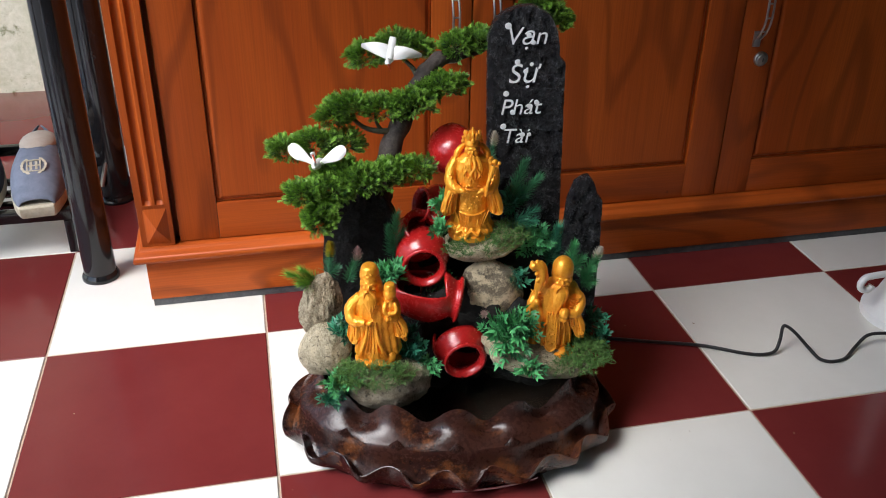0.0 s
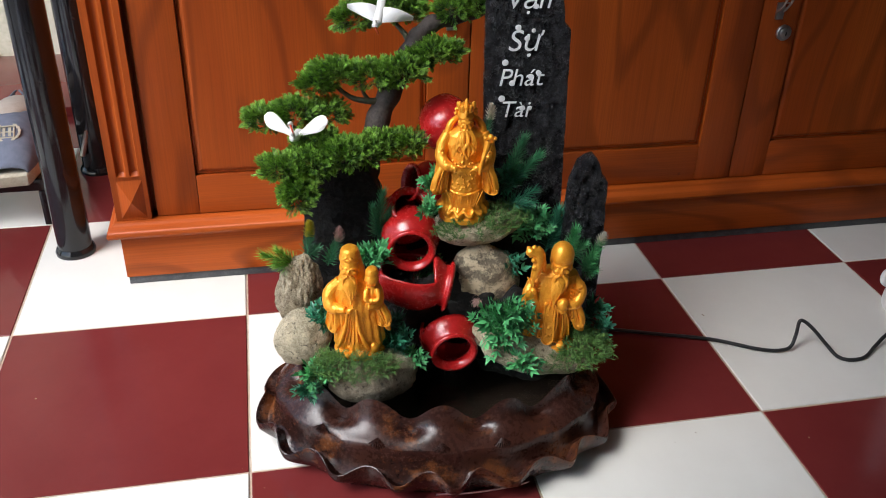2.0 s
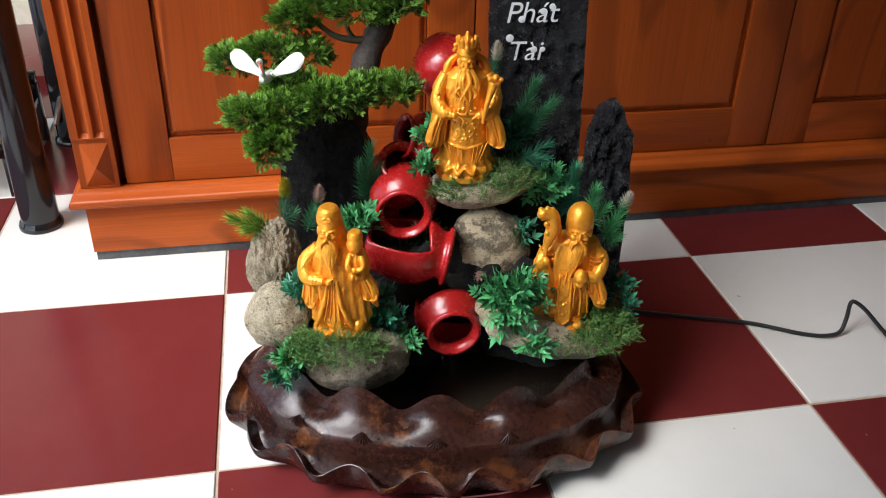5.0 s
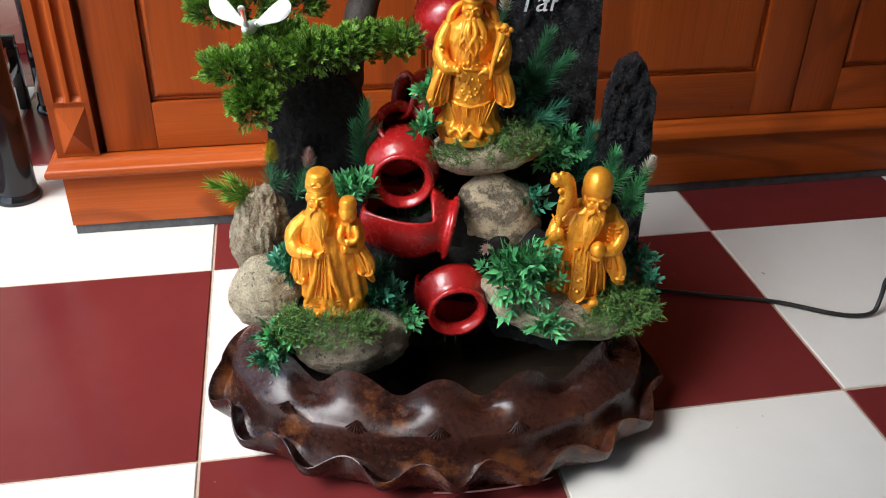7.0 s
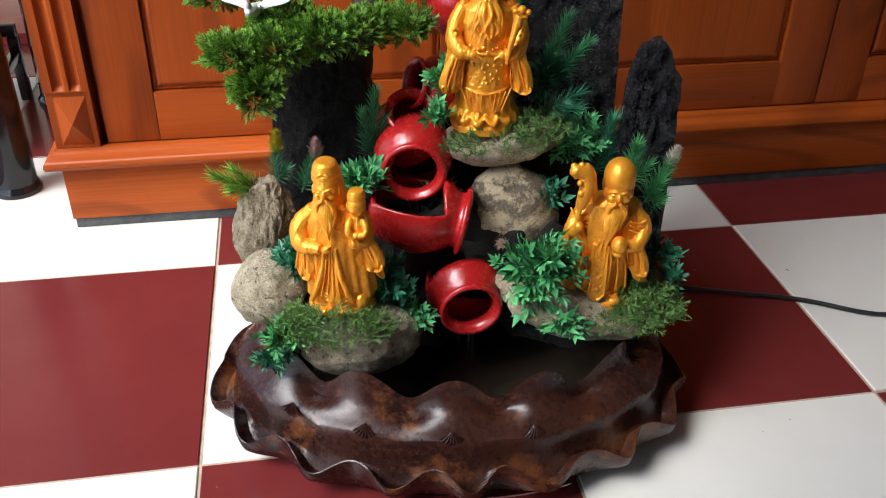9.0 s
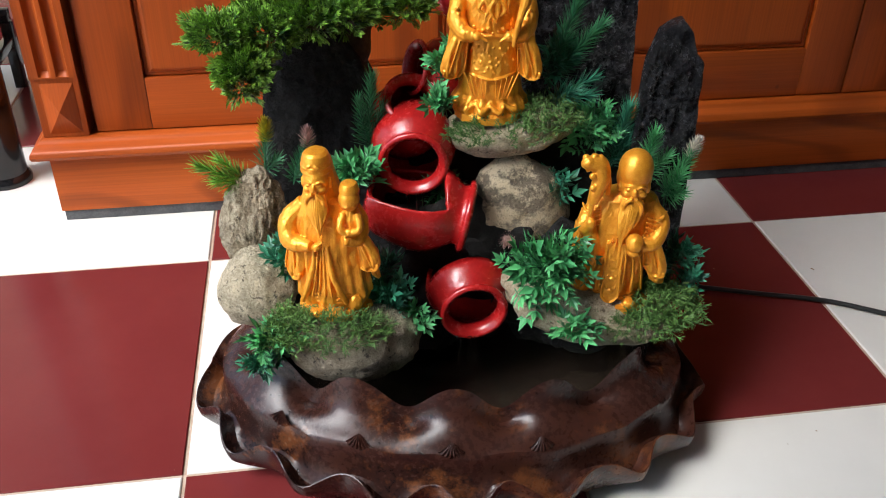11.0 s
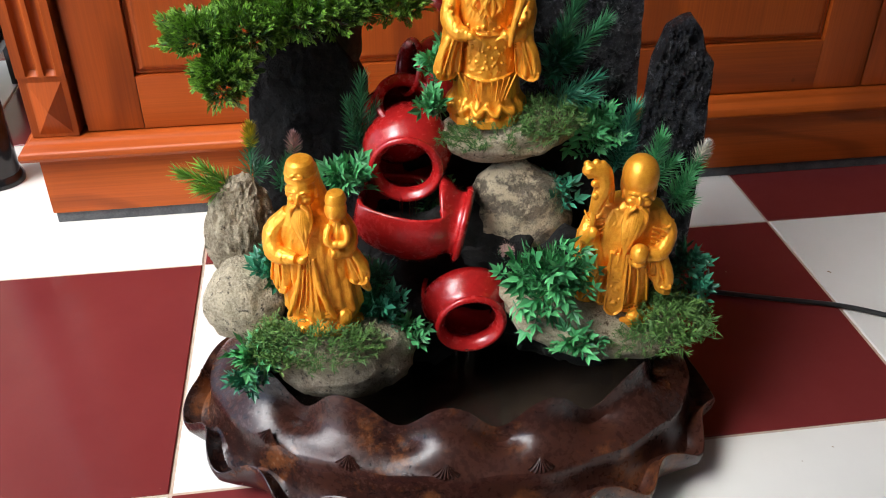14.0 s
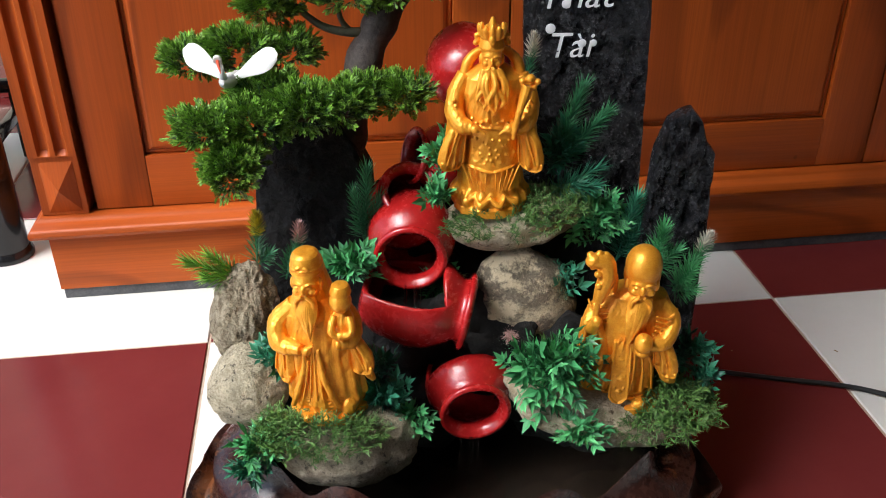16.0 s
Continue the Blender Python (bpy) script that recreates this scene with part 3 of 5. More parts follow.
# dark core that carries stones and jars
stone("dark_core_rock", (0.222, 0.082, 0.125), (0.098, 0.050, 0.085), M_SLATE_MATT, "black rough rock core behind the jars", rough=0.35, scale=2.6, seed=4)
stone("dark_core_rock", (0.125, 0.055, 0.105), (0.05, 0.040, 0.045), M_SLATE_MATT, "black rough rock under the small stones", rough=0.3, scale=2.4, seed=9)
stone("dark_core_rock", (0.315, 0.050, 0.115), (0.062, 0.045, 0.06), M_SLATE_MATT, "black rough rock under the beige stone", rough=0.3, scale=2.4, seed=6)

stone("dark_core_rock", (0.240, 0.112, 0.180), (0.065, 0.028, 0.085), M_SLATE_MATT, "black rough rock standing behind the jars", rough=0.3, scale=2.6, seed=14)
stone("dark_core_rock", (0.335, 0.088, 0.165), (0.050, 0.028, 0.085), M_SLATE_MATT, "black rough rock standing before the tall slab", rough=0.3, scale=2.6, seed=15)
# stones
stone("river_stone", (0.138, -0.004, 0.117), (0.050, 0.036, 0.034), M_ROCK, "grey rough river stone under a gold statue", (0, 6, 0), 0.14, 1.5, 2, flat=0.12, ridge=0.05)
stone("river_stone", (0.322, 0.008, 0.122), (0.068, 0.040, 0.024), M_ROCK_WARM, "beige flat river stone under a gold statue", (0, 14, 0), 0.16, 1.5, 3, flat=0.1)
stone("river_stone", (0.267, 0.074, 0.245), (0.050, 0.034, 0.020), M_ROCK_PALE, "grey flat stone on top carrying a gold statue", (0, -4, 0), 0.12, 1.5, 5, flat=0.1)
stone("river_stone", (0.277, 0.058, 0.185), (0.043, 0.022, 0.037), M_ROCK_DARK, "grey stone with cream patches leaning upright", (0, 36, 0), 0.16, 1.4, 7, wedge=0.22)
stone("river_stone", (0.071, 0.062, 0.178), (0.024, 0.020, 0.046), M_ROCK_RIDGED, "tall ridged grey-beige stone standing upright", (0, 6, 0), 0.16, 1.8, 8, sub=6, ridge=0.10)
stone("river_stone", (0.072, 0.035, 0.138), (0.030, 0.025, 0.032), M_ROCK_PALE, "round pale speckled stone", (0, 20, 0), 0.12, 1.6, 11)


def slab(name, outline, thick, loc, turn, label, material, grain=0.006, lean=0.0, freq=26, chips=0):
    """A slate slab: an outline (x, z), front face roughened in layers, thin sides."""
    zs_ = [p[1] for p in outline]
    z0, z1 = min(zs_), max(zs_)
    b = bmesh.new()
    nx, nz = 64, 150
    half = len(outline) // 2
    lefts, rights = outline[:half], outline[half:][::-1]

    def edge(pts, z):
        for (xa, za), (xb, zb) in zip(pts, pts[1:]):
            if za <= z <= zb:
                return xa + (xb - xa) * (z - za) / max(zb - za, 1e-6)
        return pts[-1][0]
    fr, bk = [], []
    for j in range(nz + 1):
        z = z0 + (z1 - z0) * j / nz
        jag = 0.0012 * noise.noise((3, z * 60, 1))
        xl, xr = edge(lefts, z) + jag, edge(rights, z) + 0.0012 * noise.noise((8, z * 60, 4))
        rowf, rowb = [], []
        for i in range(nx + 1):
            x = xl + (xr - xl) * i / nx
            h = grain * (noise.noise((x * freq, z * freq * 0.6, 2)) + 0.5 * noise.noise((x * freq * 3, z * freq * 2.2, 5)) + 0.3 * noise.noise((x * freq * 8, z * freq * 7, 9)))
            rim = min(i, nx - i, 3, nz - j) / 3
            rowf.append(b.verts.new((x, -thick / 2 + (1 - min(rim, 1)) * 0.002 - h * min(rim, 1) * 0.5, z)))
            rowb.append(b.verts.new((x, thick / 2, z)))
        fr.append(rowf)
        bk.append(rowb)
    for j in range(nz):
        for i in range(nx):
            b.faces.new((fr[j][i], fr[j][i + 1], fr[j + 1][i + 1], fr[j + 1][i]))
            b.faces.new((bk[j][i + 1], bk[j][i], bk[j + 1][i], bk[j + 1][i + 1]))
        b.faces.new((fr[j + 1][0], bk[j + 1][0], bk[j][0], fr[j][0]))
        b.faces.new((fr[j][nx], bk[j][nx], bk[j + 1][nx], fr[j + 1][nx]))
    for i in range(nx):
        b.faces.new((fr[nz][i], fr[nz][i + 1], bk[nz][i + 1], bk[nz][i]))
        b.faces.new((fr[0][i + 1], fr[0][i], bk[0][i], bk[0][i + 1]))
    t = thing(name, loc, label, "stone slab", turn=turn)
    t.matrix_basis = pose(*loc, 0, lean, turn)
    part("slate", b, material, t, smooth=chips < 1)
    return t


tall = slab("inscribed_slab",
            [(-0.047, -0.34), (-0.047, -0.12), (-0.046, -0.035), (-0.040, -0.018), (-0.028, -0.006), (-0.010, 0.0),
             (0.006, 0.0), (0.026, -0.012), (0.034, -0.030), (0.038, -0.060), (0.044, -0.066), (0.045, -0.34)],
            0.016, (0.326, 0.143, 0.503), -8, "tall black slate slab with white brushed writing", M_SLATE, 0.0075, -2.0, 110, 0)


def inscription(text, x, z, size, parent):
    cu = bpy.data.curves.new("inscription", "FONT")
    cu.body, cu.size, cu.shear, cu.offset, cu.extrude = text, size, 0.22, -0.0001, 0.0004
    ob = new("inscription", cu)
    me = bpy.data.meshes.new_from_object(ob.evaluated_get(bpy.context.evaluated_depsgraph_get()))
    bpy.data.objects.remove(ob)
    me.materials.append(M_PAINT)
    ob = new("inscription", me)
    ob.parent = parent
    ob.matrix_basis = pose(x, -0.0112, z, 90, 0, 0)
    return ob


for word, x, z, size in (("V\u1ea1n", -0.027, -0.0415, 0.029), ("S\u1ef1", -0.024, -0.0865, 0.033), ("Ph\u00e1t", -0.033, -0.125, 0.0275), ("T\u00e0i", -0.031, -0.161, 0.0265)):
    inscription(word, x, z, size, tall)
for x, z, r_ in ((-0.0236, -0.0196, 0.0040), (0.0, -0.031, 0.0030), (0.0056, -0.0395, 0.0028), (-0.0124, -0.0615, 0.0034), (-0.0027, -0.073, 0.0031), (0.0038, -0.0648, 0.0024),
                 (-0.0252, -0.099, 0.0036), (-0.0173, -0.122, 0.0034), (0.0022, -0.1148, 0.0030), (0.0106, -0.1107, 0.0030),
                 (-0.0281, -0.1395, 0.0038), (-0.0052, -0.1508, 0.0033), (0.0029, -0.1508, 0.0027)):
    bm = bmesh.new()
    ellipsoid(bm, (x, -0.0114, z), (r_, 0.0005, r_), sub=2)
    part("paint_blob", bm, M_PAINT, tall)

slab("slate_slab", [(-0.026, -0.23), (-0.024, -0.09), (-0.021, -0.03), (-0.014, -0.008), (-0.006, -0.002), (-0.001, 0.0),
                    (0.001, 0.0), (0.008, -0.008), (0.013, -0.024), (0.019, -0.030), (0.022, -0.10), (0.022, -0.23)],
     0.014, (0.381, 0.052, 0.330), -8, "short black rough slate slab behind a statue", M_SLATE, 0.010, 0.0, 120, 0)
slab("dark_slab", [(-0.044, -0.22), (-0.046, -0.10), (-0.040, -0.03), (-0.030, -0.012), (-0.016, -0.003), (-0.006, 0.0),
                   (0.014, 0.0), (0.022, -0.008), (0.032, -0.022), (0.042, -0.045), (0.047, -0.10), (0.049, -0.22)],
     0.030, (0.126, 0.120, 0.312), -6, "black matt rock slab carrying the bonsai", M_SLATE_MATT, 0.008, 0.0, 22)


# ---- red jars ----
def jar(loc, way, R, label, up=(0, 0, 1), cut=None, lip=1.0, long=1.0):
    """A round-bellied jar whose mouth centre is at loc and faces way."""
    prof_ = [(0.02, -1.86), (0.45, -1.86), (0.66, -1.80), (0.84, -1.55), (0.96, -1.20), (1.0, -0.92), (0.97, -0.66), (0.86, -0.44), (0.73, -0.30), (0.665, -0.20),
             (0.655, -0.14), (0.69, -0.07), (0.75, -0.02), (0.785, 0.0)]
    n_ = 56
    b = bmesh.new()
    vs = [[b.verts.new((r * R * math.cos(2 * math.pi * k / n_), r * R * math.sin(2 * math.pi * k / n_), (z if z > -0.3 else -0.3 + (z + 0.3) * long) * R)) for k in range(n_)] for r, z in prof_]
    for p0, p1 in zip(vs, vs[1:]):
        for k in range(n_):
            b.faces.new((p0[k], p0[(k + 1) % n_], p1[(k + 1) % n_], p1[k]))
    b.faces.new(list(reversed(vs[0])))
    d = Vector(way).normalized()
    x_ = Vector(up).cross(d).normalized()
    y_ = d.cross(x_)
    m = Matrix((x_, y_, d)).transposed().to_4x4()
    if cut:
        for at_, nn_ in cut[1]:
            bmesh.ops.bisect_plane(b, geom=b.verts[:] + b.edges[:] + b.faces[:], plane_co=Vector(at_) * R, plane_no=nn_)
        hole = [f for f in b.faces if cut[0](f.calc_center_median() / R)]
        bmesh.ops.delete(b, geom=hole, context="FACES")
    for v in b.verts:
        v.co *= 1 + 0.015 * noise.noise(v.co * 40)
    bmesh.ops.recalc_face_normals(b, faces=b.faces[:])
    ob = link_mesh("body", b, M_JAR)
    so = ob.modifiers.new("wall", "SOLIDIFY")
    so.thickness, so.offset = 0.10 * R, -1
    baked(ob)
    t = thing("red_jar", loc, label, "jar", "red cascade jars")
    t.matrix_basis = Matrix.Translation(loc) @ m
    ob.parent = t
    b = bmesh.new()
    rr = [[Vector(((0.73 + 0.075 * math.cos(w)) * R * math.cos(2 * math.pi * k / n_), (0.73 + 0.075 * math.cos(w)) * R * math.sin(2 * math.pi * k / n_), (0.0 + 0.075 * math.sin(w)) * R * lip))
           for k in range(n_)] for w in [2 * math.pi * j / 10 for j in range(11)]]
    loft(b, rr, cap=False)
    bmesh.ops.remove_doubles(b, verts=b.verts[:], dist=1e-6)
    part("rim", b, M_JAR, t)
    return t


jar((0.2315, -0.001, 0.128), (0.03, -1, -0.08), 0.0325, "red painted jar lying at the bottom, pouring into the basin",
    cut=(lambda c: c.z < -0.80 and c.y > 0.30, (((0, 0, -0.80), (0, 0, 1)), ((0, 0.30, 0), (0, 1, 0)))))
jar((0.230, 0.040, 0.187), (0.94, -0.22, -0.20), 0.0350, "red painted jar with a broken open side", long=1.2,
    cut=(lambda c: c.z + 0.45 * c.y < -0.20 and c.y - 0.10 * c.z > 0.50, (((0, 0, -0.20), (0, 0.45, 1)), ((0, 0.50, 0), (0, 1, -0.10)))))
jar((0.191, 0.048, 0.229), (-0.12, -1, -0.06), 0.0325, "red painted jar pouring forwards")
jar((0.200, 0.118, 0.276), (-0.93, -0.25, 0.28), 0.0270, "red painted jar turned sideways")
jar((0.196, 0.088, 0.262), (0.15, -0.55, 0.80), 0.0300, "dark red jar behind another jar")
jar((0.251, 0.112, 0.320), (0.30, -0.80, -0.52), 0.0310, "red painted jar at the top of the cascade")


def trickle(loc, drops, label):
    b = bmesh.new()
    for x, y, ln, r_ in drops:
        tube(b, curve_points([(x, y, 0), (x + 0.0004, y - 0.0025, -ln * 0.35), (x, y - 0.003, -ln)], 4), [r_ * 1.2] * 4 + [r_] * 4 + [r_ * 0.5], 7)
    ob = link_mesh("water_trickle", b, M_WATER)
    ob.matrix_basis = pose(*loc)
    ob.visible_shadow = False
    return tagged(ob, label, "water", "water trickles")


trickle((0.226, -0.006, 0.108), [(-0.006, 0, 0.022, 0.0011), (0.002, 0.001, 0.023, 0.0014), (0.006, 0, 0.022, 0.0009)], "clear water trickle from the lowest jar")
trickle((0.190, 0.042, 0.211), [(-0.004, 0, 0.016, 0.0010), (0.003, 0, 0.017, 0.0012), (0.007, 0.001, 0.015, 0.0008)], "clear water trickle from the middle jar")


# ---- gold statues ----
def sculpt(name, build, loc, height, turn, label, slim=0.88):
    """One fused mesh from overlapping forms, in units of the statue's height, its face towards -y."""
    b = bmesh.new()
    build(b)
    b.transform(Matrix.Diagonal((height * slim, height, height, 1)))
    ob = link_mesh(name, b, M_GOLD)
    re = ob.modifiers.new("fuse", "REMESH")
    re.mode, re.voxel_size = "VOXEL", height * 0.0036
    sm = ob.modifiers.new("soften", "SMOOTH")
    sm.factor, sm.iterations = 0.5, 1
    baked(ob)
    me = ob.data
    # cloth relief: drawn-down ridges on the robe, fine engraving everywhere
    co_ = [v.co.copy() for v in me.vertices]
    nr_ = [v.normal.copy() for v in me.vertices]
    for v, p, nn in zip(me.vertices, co_, nr_):
        q = p / height
        low = min(1.0, max(0.15, (0.74 - q.z) / 0.12))
        ridge = abs(noise.noise((q.x * 15 + 0.9 * math.sin(q.z * 9), q.y * 15, q.z * 3.2 + 4))) * 2.2 - 0.6
        fine_ = abs(noise.noise((q.x * 34 + 0.8 * math.sin(q.z * 16), q.y * 34, q.z * 9 + 2))) * 2.0 - 0.5
        stamp = max(0.0, noise.noise((q.x * 30, q.y * 30, q.z * 30 + 9)) - 0.22)
        v.co = p + nn * height * (0.0034 * low * ridge + 0.0020 * low * fine_ + 0.006 * stamp * low)
    ob.matrix_basis = pose(*loc, 0, 0, turn)
    return tagged(ob, label, "statue", "gold statues on the fountain")


def robe(b, levels, folds=9, fold=0.05, n=108):
    """levels: z, centre x, centre y, half width, half depth, strength of the folds."""
    rings = []
    for z, cx, cy, rx, ry, f in levels:
        pts = []
        for i in range(n):
            a = 2 * math.pi * i / n
            k = 1 + fold * f * (math.cos(folds * a + 2.2 * math.sin(3 * a)) + 0.55 * math.cos(2.3 * folds * a + z * 6))
            pts.append(Vector((cx + rx * k * math.cos(a), cy + ry * k * math.sin(a), z)))
        rings.append(pts)
    loft(b, rings)


def head(b, c, r, beard, tip):
    x, y, z = c
    ellipsoid(b, c, (r * 0.86, r * 0.92, r * 1.12))
    ellipsoid(b, (x, y - r * 0.88, z - r * 0.05), (r * 0.17, r * 0.24, r * 0.30), sub=2)          # nose
    for s in (-1, 1):
        ellipsoid(b, (x + s * r * 0.46, y - r * 0.64, z - r * 0.20), (r * 0.30, r * 0.24, r * 0.24), sub=2)  # cheeks
        ellipsoid(b, (x + s * r * 0.90, y - r * 0.02, z - r * 0.05), (r * 0.15, r * 0.22, r * 0.40), sub=2)  # ears
        tube(b, curve_points([(x + s * r * 0.12, y - r * 0.92, z - r * 0.42), (x + s * r * 0.55, y - r * 0.86, z - r * 0.85), (x + s * r * 0.50, y - r * 0.80, z - r * 1.7)], 5),
             [r * 0.13] * 10 + [r * 0.05], 7)                                                        # moustache
        tube(b, curve_points([(x + s * r * 0.14, y - r * 0.86, z + r * 0.24), (x + s * r * 0.42, y - r * 0.82, z + r * 0.34), (x + s * r * 0.70, y - r * 0.58, z + r * 0.20)], 5), r * 0.075, 6)  # brows
        ellipsoid(b, (x + s * r * 0.38, y - r * 0.78, z + r * 0.10), (r * 0.19, r * 0.10, r * 0.09), (0, s * 8, 0), 2)  # eyelids
    tx, ty, tz = tip
    for k in range(11):
        u = (k - 5) / 5
        mid = (x + u * r * 0.62 + 0.25 * (tx - x), y - r * 0.80 - beard * (1 - u * u), z - r * 1.5)
        end = (tx + u * r * 0.22, ty, tz + abs(u) * r * 0.9)
        tube(b, curve_points([(x + u * r * 0.55, y - r * 0.60, z - r * 0.55), mid, ((mid[0] + end[0]) / 2 + 0.006 * math.sin(k * 2), (mid[1] + end[1]) / 2 - 0.006, (mid[2] + end[2]) / 2), end], 5),
             [r * 0.14] * 8 + [r * (0.135 - 0.012 * j) for j in range(8)], 7)


def arm(b, pts, radii, n=14):
    p = curve_points(pts, 6)
    rr = [radii[0] + (radii[-1] - radii[0]) * i / (len(p) - 1) if len(radii) == 2 else
          float(np.interp(i / (len(p) - 1), np.linspace(0, 1, len(radii)), radii)) for i in range(len(p))]
    tube(b, p, rr, n)


def band(b, z, cx, cy, rx, ry, thick):
    rr = ring((cx, cy, z), rx, ry, 40)
    tube(b, rr + rr[:1], thick, 6)


def sleeve(b, top, low, width, out, thick=0.022):
    """A hanging sleeve: a drop of cloth with soft pleats and a rounded, rolled lower end."""
    t_, l_ = Vector(top), Vector(low)
    d = (l_ - t_)
    side = Vector(out).normalized()
    front = d.cross(side).normalized()
    if front.y > 0:
        front = -front
    rings = []
    for j in range(19):
        u = j / 18
        c = t_ + d * u + side * 0.02 * math.sin(math.pi * u)
        end = math.sqrt(max(0.03, 1 - ((u - 0.78) / 0.225) ** 2)) if u > 0.78 else 1.0
        w, th = width * (0.44 + 0.22 * math.sin(math.pi * min(1.0, u * 0.7))) * end, thick * 1.7 * end
        pts = []
        for i in range(48):
            a = 2 * math.pi * i / 48
            s_ = math.cos(a)
            pleat = 1 + 0.34 * min(1, 2 * u) * math.cos(2.6 * math.pi * s_ + 0.9)
            pts.append(c + side * w * s_ + front * th * pleat * math.sin(a))
        rings.append(pts)
    loft(b, rings)
    # rolled hem round the drooping end, and two pleat ridges that run down to it
    hem = [t_ + d * (0.80 + 0.17 * math.cos(v)) + side * (width * 0.56 * math.sin(v) + 0.015) + front * thick * 1.1 for v in [radians(-100 + 20 * k) for k in range(11)]]
    tube(b, hem, 0.0085, 7)
    for s_ in (-0.42, 0.36):
        line_ = [t_ + d * u + side * (width * s_ * (0.5 + 0.7 * u)) + front * thick * 1.75 for u in (0.05, 0.25, 0.45, 0.65, 0.82)]
        tube(b, curve_points(line_, 4), [0.006] * 16 + [0.003], 6)


def bearer(b):
    robe(b, [(0.0, 0.02, 0.01, 0.20, 0.155, 0.3), (0.03, 0.02, 0.01, 0.205, 0.16, 0.6), (0.10, 0.015, 0.01, 0.232, 0.172, 1.2), (0.20, 0.01, 0.01, 0.226, 0.166, 1.2),
             (0.35, 0.0, 0.01, 0.214, 0.150, 1.0), (0.50, 0.0, 0.01, 0.225, 0.135, 0.8), (0.62, 0.0, 0.01, 0.20, 0.12, 0.4), (0.70, -0.01, 0.01, 0.14, 0.10, 0.2), (0.75, -0.02, 0.005, 0.06, 0.06, 0)])
    head(b, (-0.035, -0.052, 0.828), 0.090, 0.02, (-0.015, -0.150, 0.52))
    # cloth that falls from the hat over the neck, tall cap with a knot
    arm(b, [(-0.035, 0.0, 0.93), (-0.035, 0.025, 0.82), (-0.025, 0.035, 0.72), (-0.02, 0.04, 0.62)], (0.084, 0.100, 0.118, 0.12))
    loft(b, [ring((-0.04, -0.02, z), r, r * 1.05, 28) for z, r in ((0.870, 0.078), (0.885, 0.088), (0.905, 0.090), (0.924, 0.087), (0.955, 0.084), (0.982, 0.074), (0.996, 0.056), (1.0, 0.03))])
    band(b, 0.890, -0.04, -0.02, 0.089, 0.093, 0.005)
    band(b, 0.922, -0.04, -0.02, 0.089, 0.093, 0.004)
    for s in (-1, 1):
        ellipsoid(b, (-0.04 + s * 0.024, -0.106, 0.938), (0.020, 0.009, 0.010), (0, s * 20, 0), 2)
        arm(b, [(-0.04 + s * 0.06, 0.0, 0.80), (-0.035 + s * 0.085, -0.02, 0.70), (-0.02 + s * 0.08, -0.05, 0.60)], (0.018, 0.02, 0.012), 8)
    # near arm folded across the chest, wide sleeve
    arm(b, [(-0.13, 0.0, 0.65), (-0.225, -0.03, 0.56), (-0.205, -0.10, 0.47), (-0.07, -0.160, 0.475)], (0.060, 0.064, 0.060, 0.030))
    ellipsoid(b, (-0.035, -0.165, 0.475), (0.036, 0.028, 0.028), (0, -20, 0), 2)
    for k in range(3):
        arm(b, [(-0.045 + 0.012 * k, -0.165, 0.47 + 0.012 * k), (-0.015 + 0.012 * k, -0.18, 0.50 + 0.01 * k)], (0.012, 0.009), 6)
    sleeve(b, (-0.19, -0.05, 0.49), (-0.215, -0.05, 0.19), 0.115, (0.75, -0.65, 0))
    # child carried on the far arm
    ellipsoid(b, (0.160, -0.092, 0.750), (0.064, 0.062, 0.068))
    loft(b, [ring((0.160, -0.080, z), r, r, 24) for z, r in ((0.785, 0.056), (0.797, 0.062), (0.822, 0.056), (0.842, 0.046), (0.85, 0.02))])
    ellipsoid(b, (0.160, -0.142, 0.742), (0.009, 0.010, 0.012), sub=2)
    for s in (-1, 1):
        ellipsoid(b, (0.162 + s * 0.024, -0.132, 0.732), (0.020, 0.014, 0.016), sub=2)
        ellipsoid(b, (0.162 + s * 0.022, -0.134, 0.762), (0.013, 0.007, 0.006), sub=2)
    robe(b, [(0.50, 0.165, -0.06, 0.05, 0.05, 1), (0.55, 0.165, -0.07, 0.068, 0.06, 1), (0.63, 0.165, -0.07, 0.062, 0.055, 1), (0.69, 0.165, -0.07, 0.035, 0.035, 0)], 6, 0.06, 36)
    arm(b, [(0.12, -0.10, 0.66), (0.11, -0.15, 0.60), (0.155, -0.155, 0.56)], (0.024, 0.02), 8)
    arm(b, [(0.21, -0.10, 0.66), (0.225, -0.15, 0.60), (0.18, -0.155, 0.57)], (0.024, 0.02), 8)
    ellipsoid(b, (0.165, -0.155, 0.575), (0.026, 0.022, 0.022), sub=2)
    arm(b, [(0.13, 0.0, 0.66), (0.20, -0.02, 0.56), (0.20, -0.08, 0.50), (0.12, -0.13, 0.50)], (0.06, 0.06, 0.05, 0.028))
    sleeve(b, (0.20, -0.05, 0.50), (0.265, -0.06, 0.275), 0.125, (0.9, -0.4, 0.25))
    arm(b, [(0.235, -0.04, 0.34), (0.285, -0.03, 0.25), (0.305, -0.01, 0.195)], (0.025, 0.03, 0.018), 9)
    # long hanging sash, front edges and hem
    for x0, x1 in ((-0.055, -0.155), (0.02, 0.125)):
        arm(b, [(x0, -0.130, 0.46), (x0 + 0.2 * (x1 - x0), -0.152, 0.32), (x0 + 0.55 * (x1 - x0), -0.160, 0.20), (x1, -0.142, 0.085)], (0.010, 0.018, 0.022, 0.016), 8)
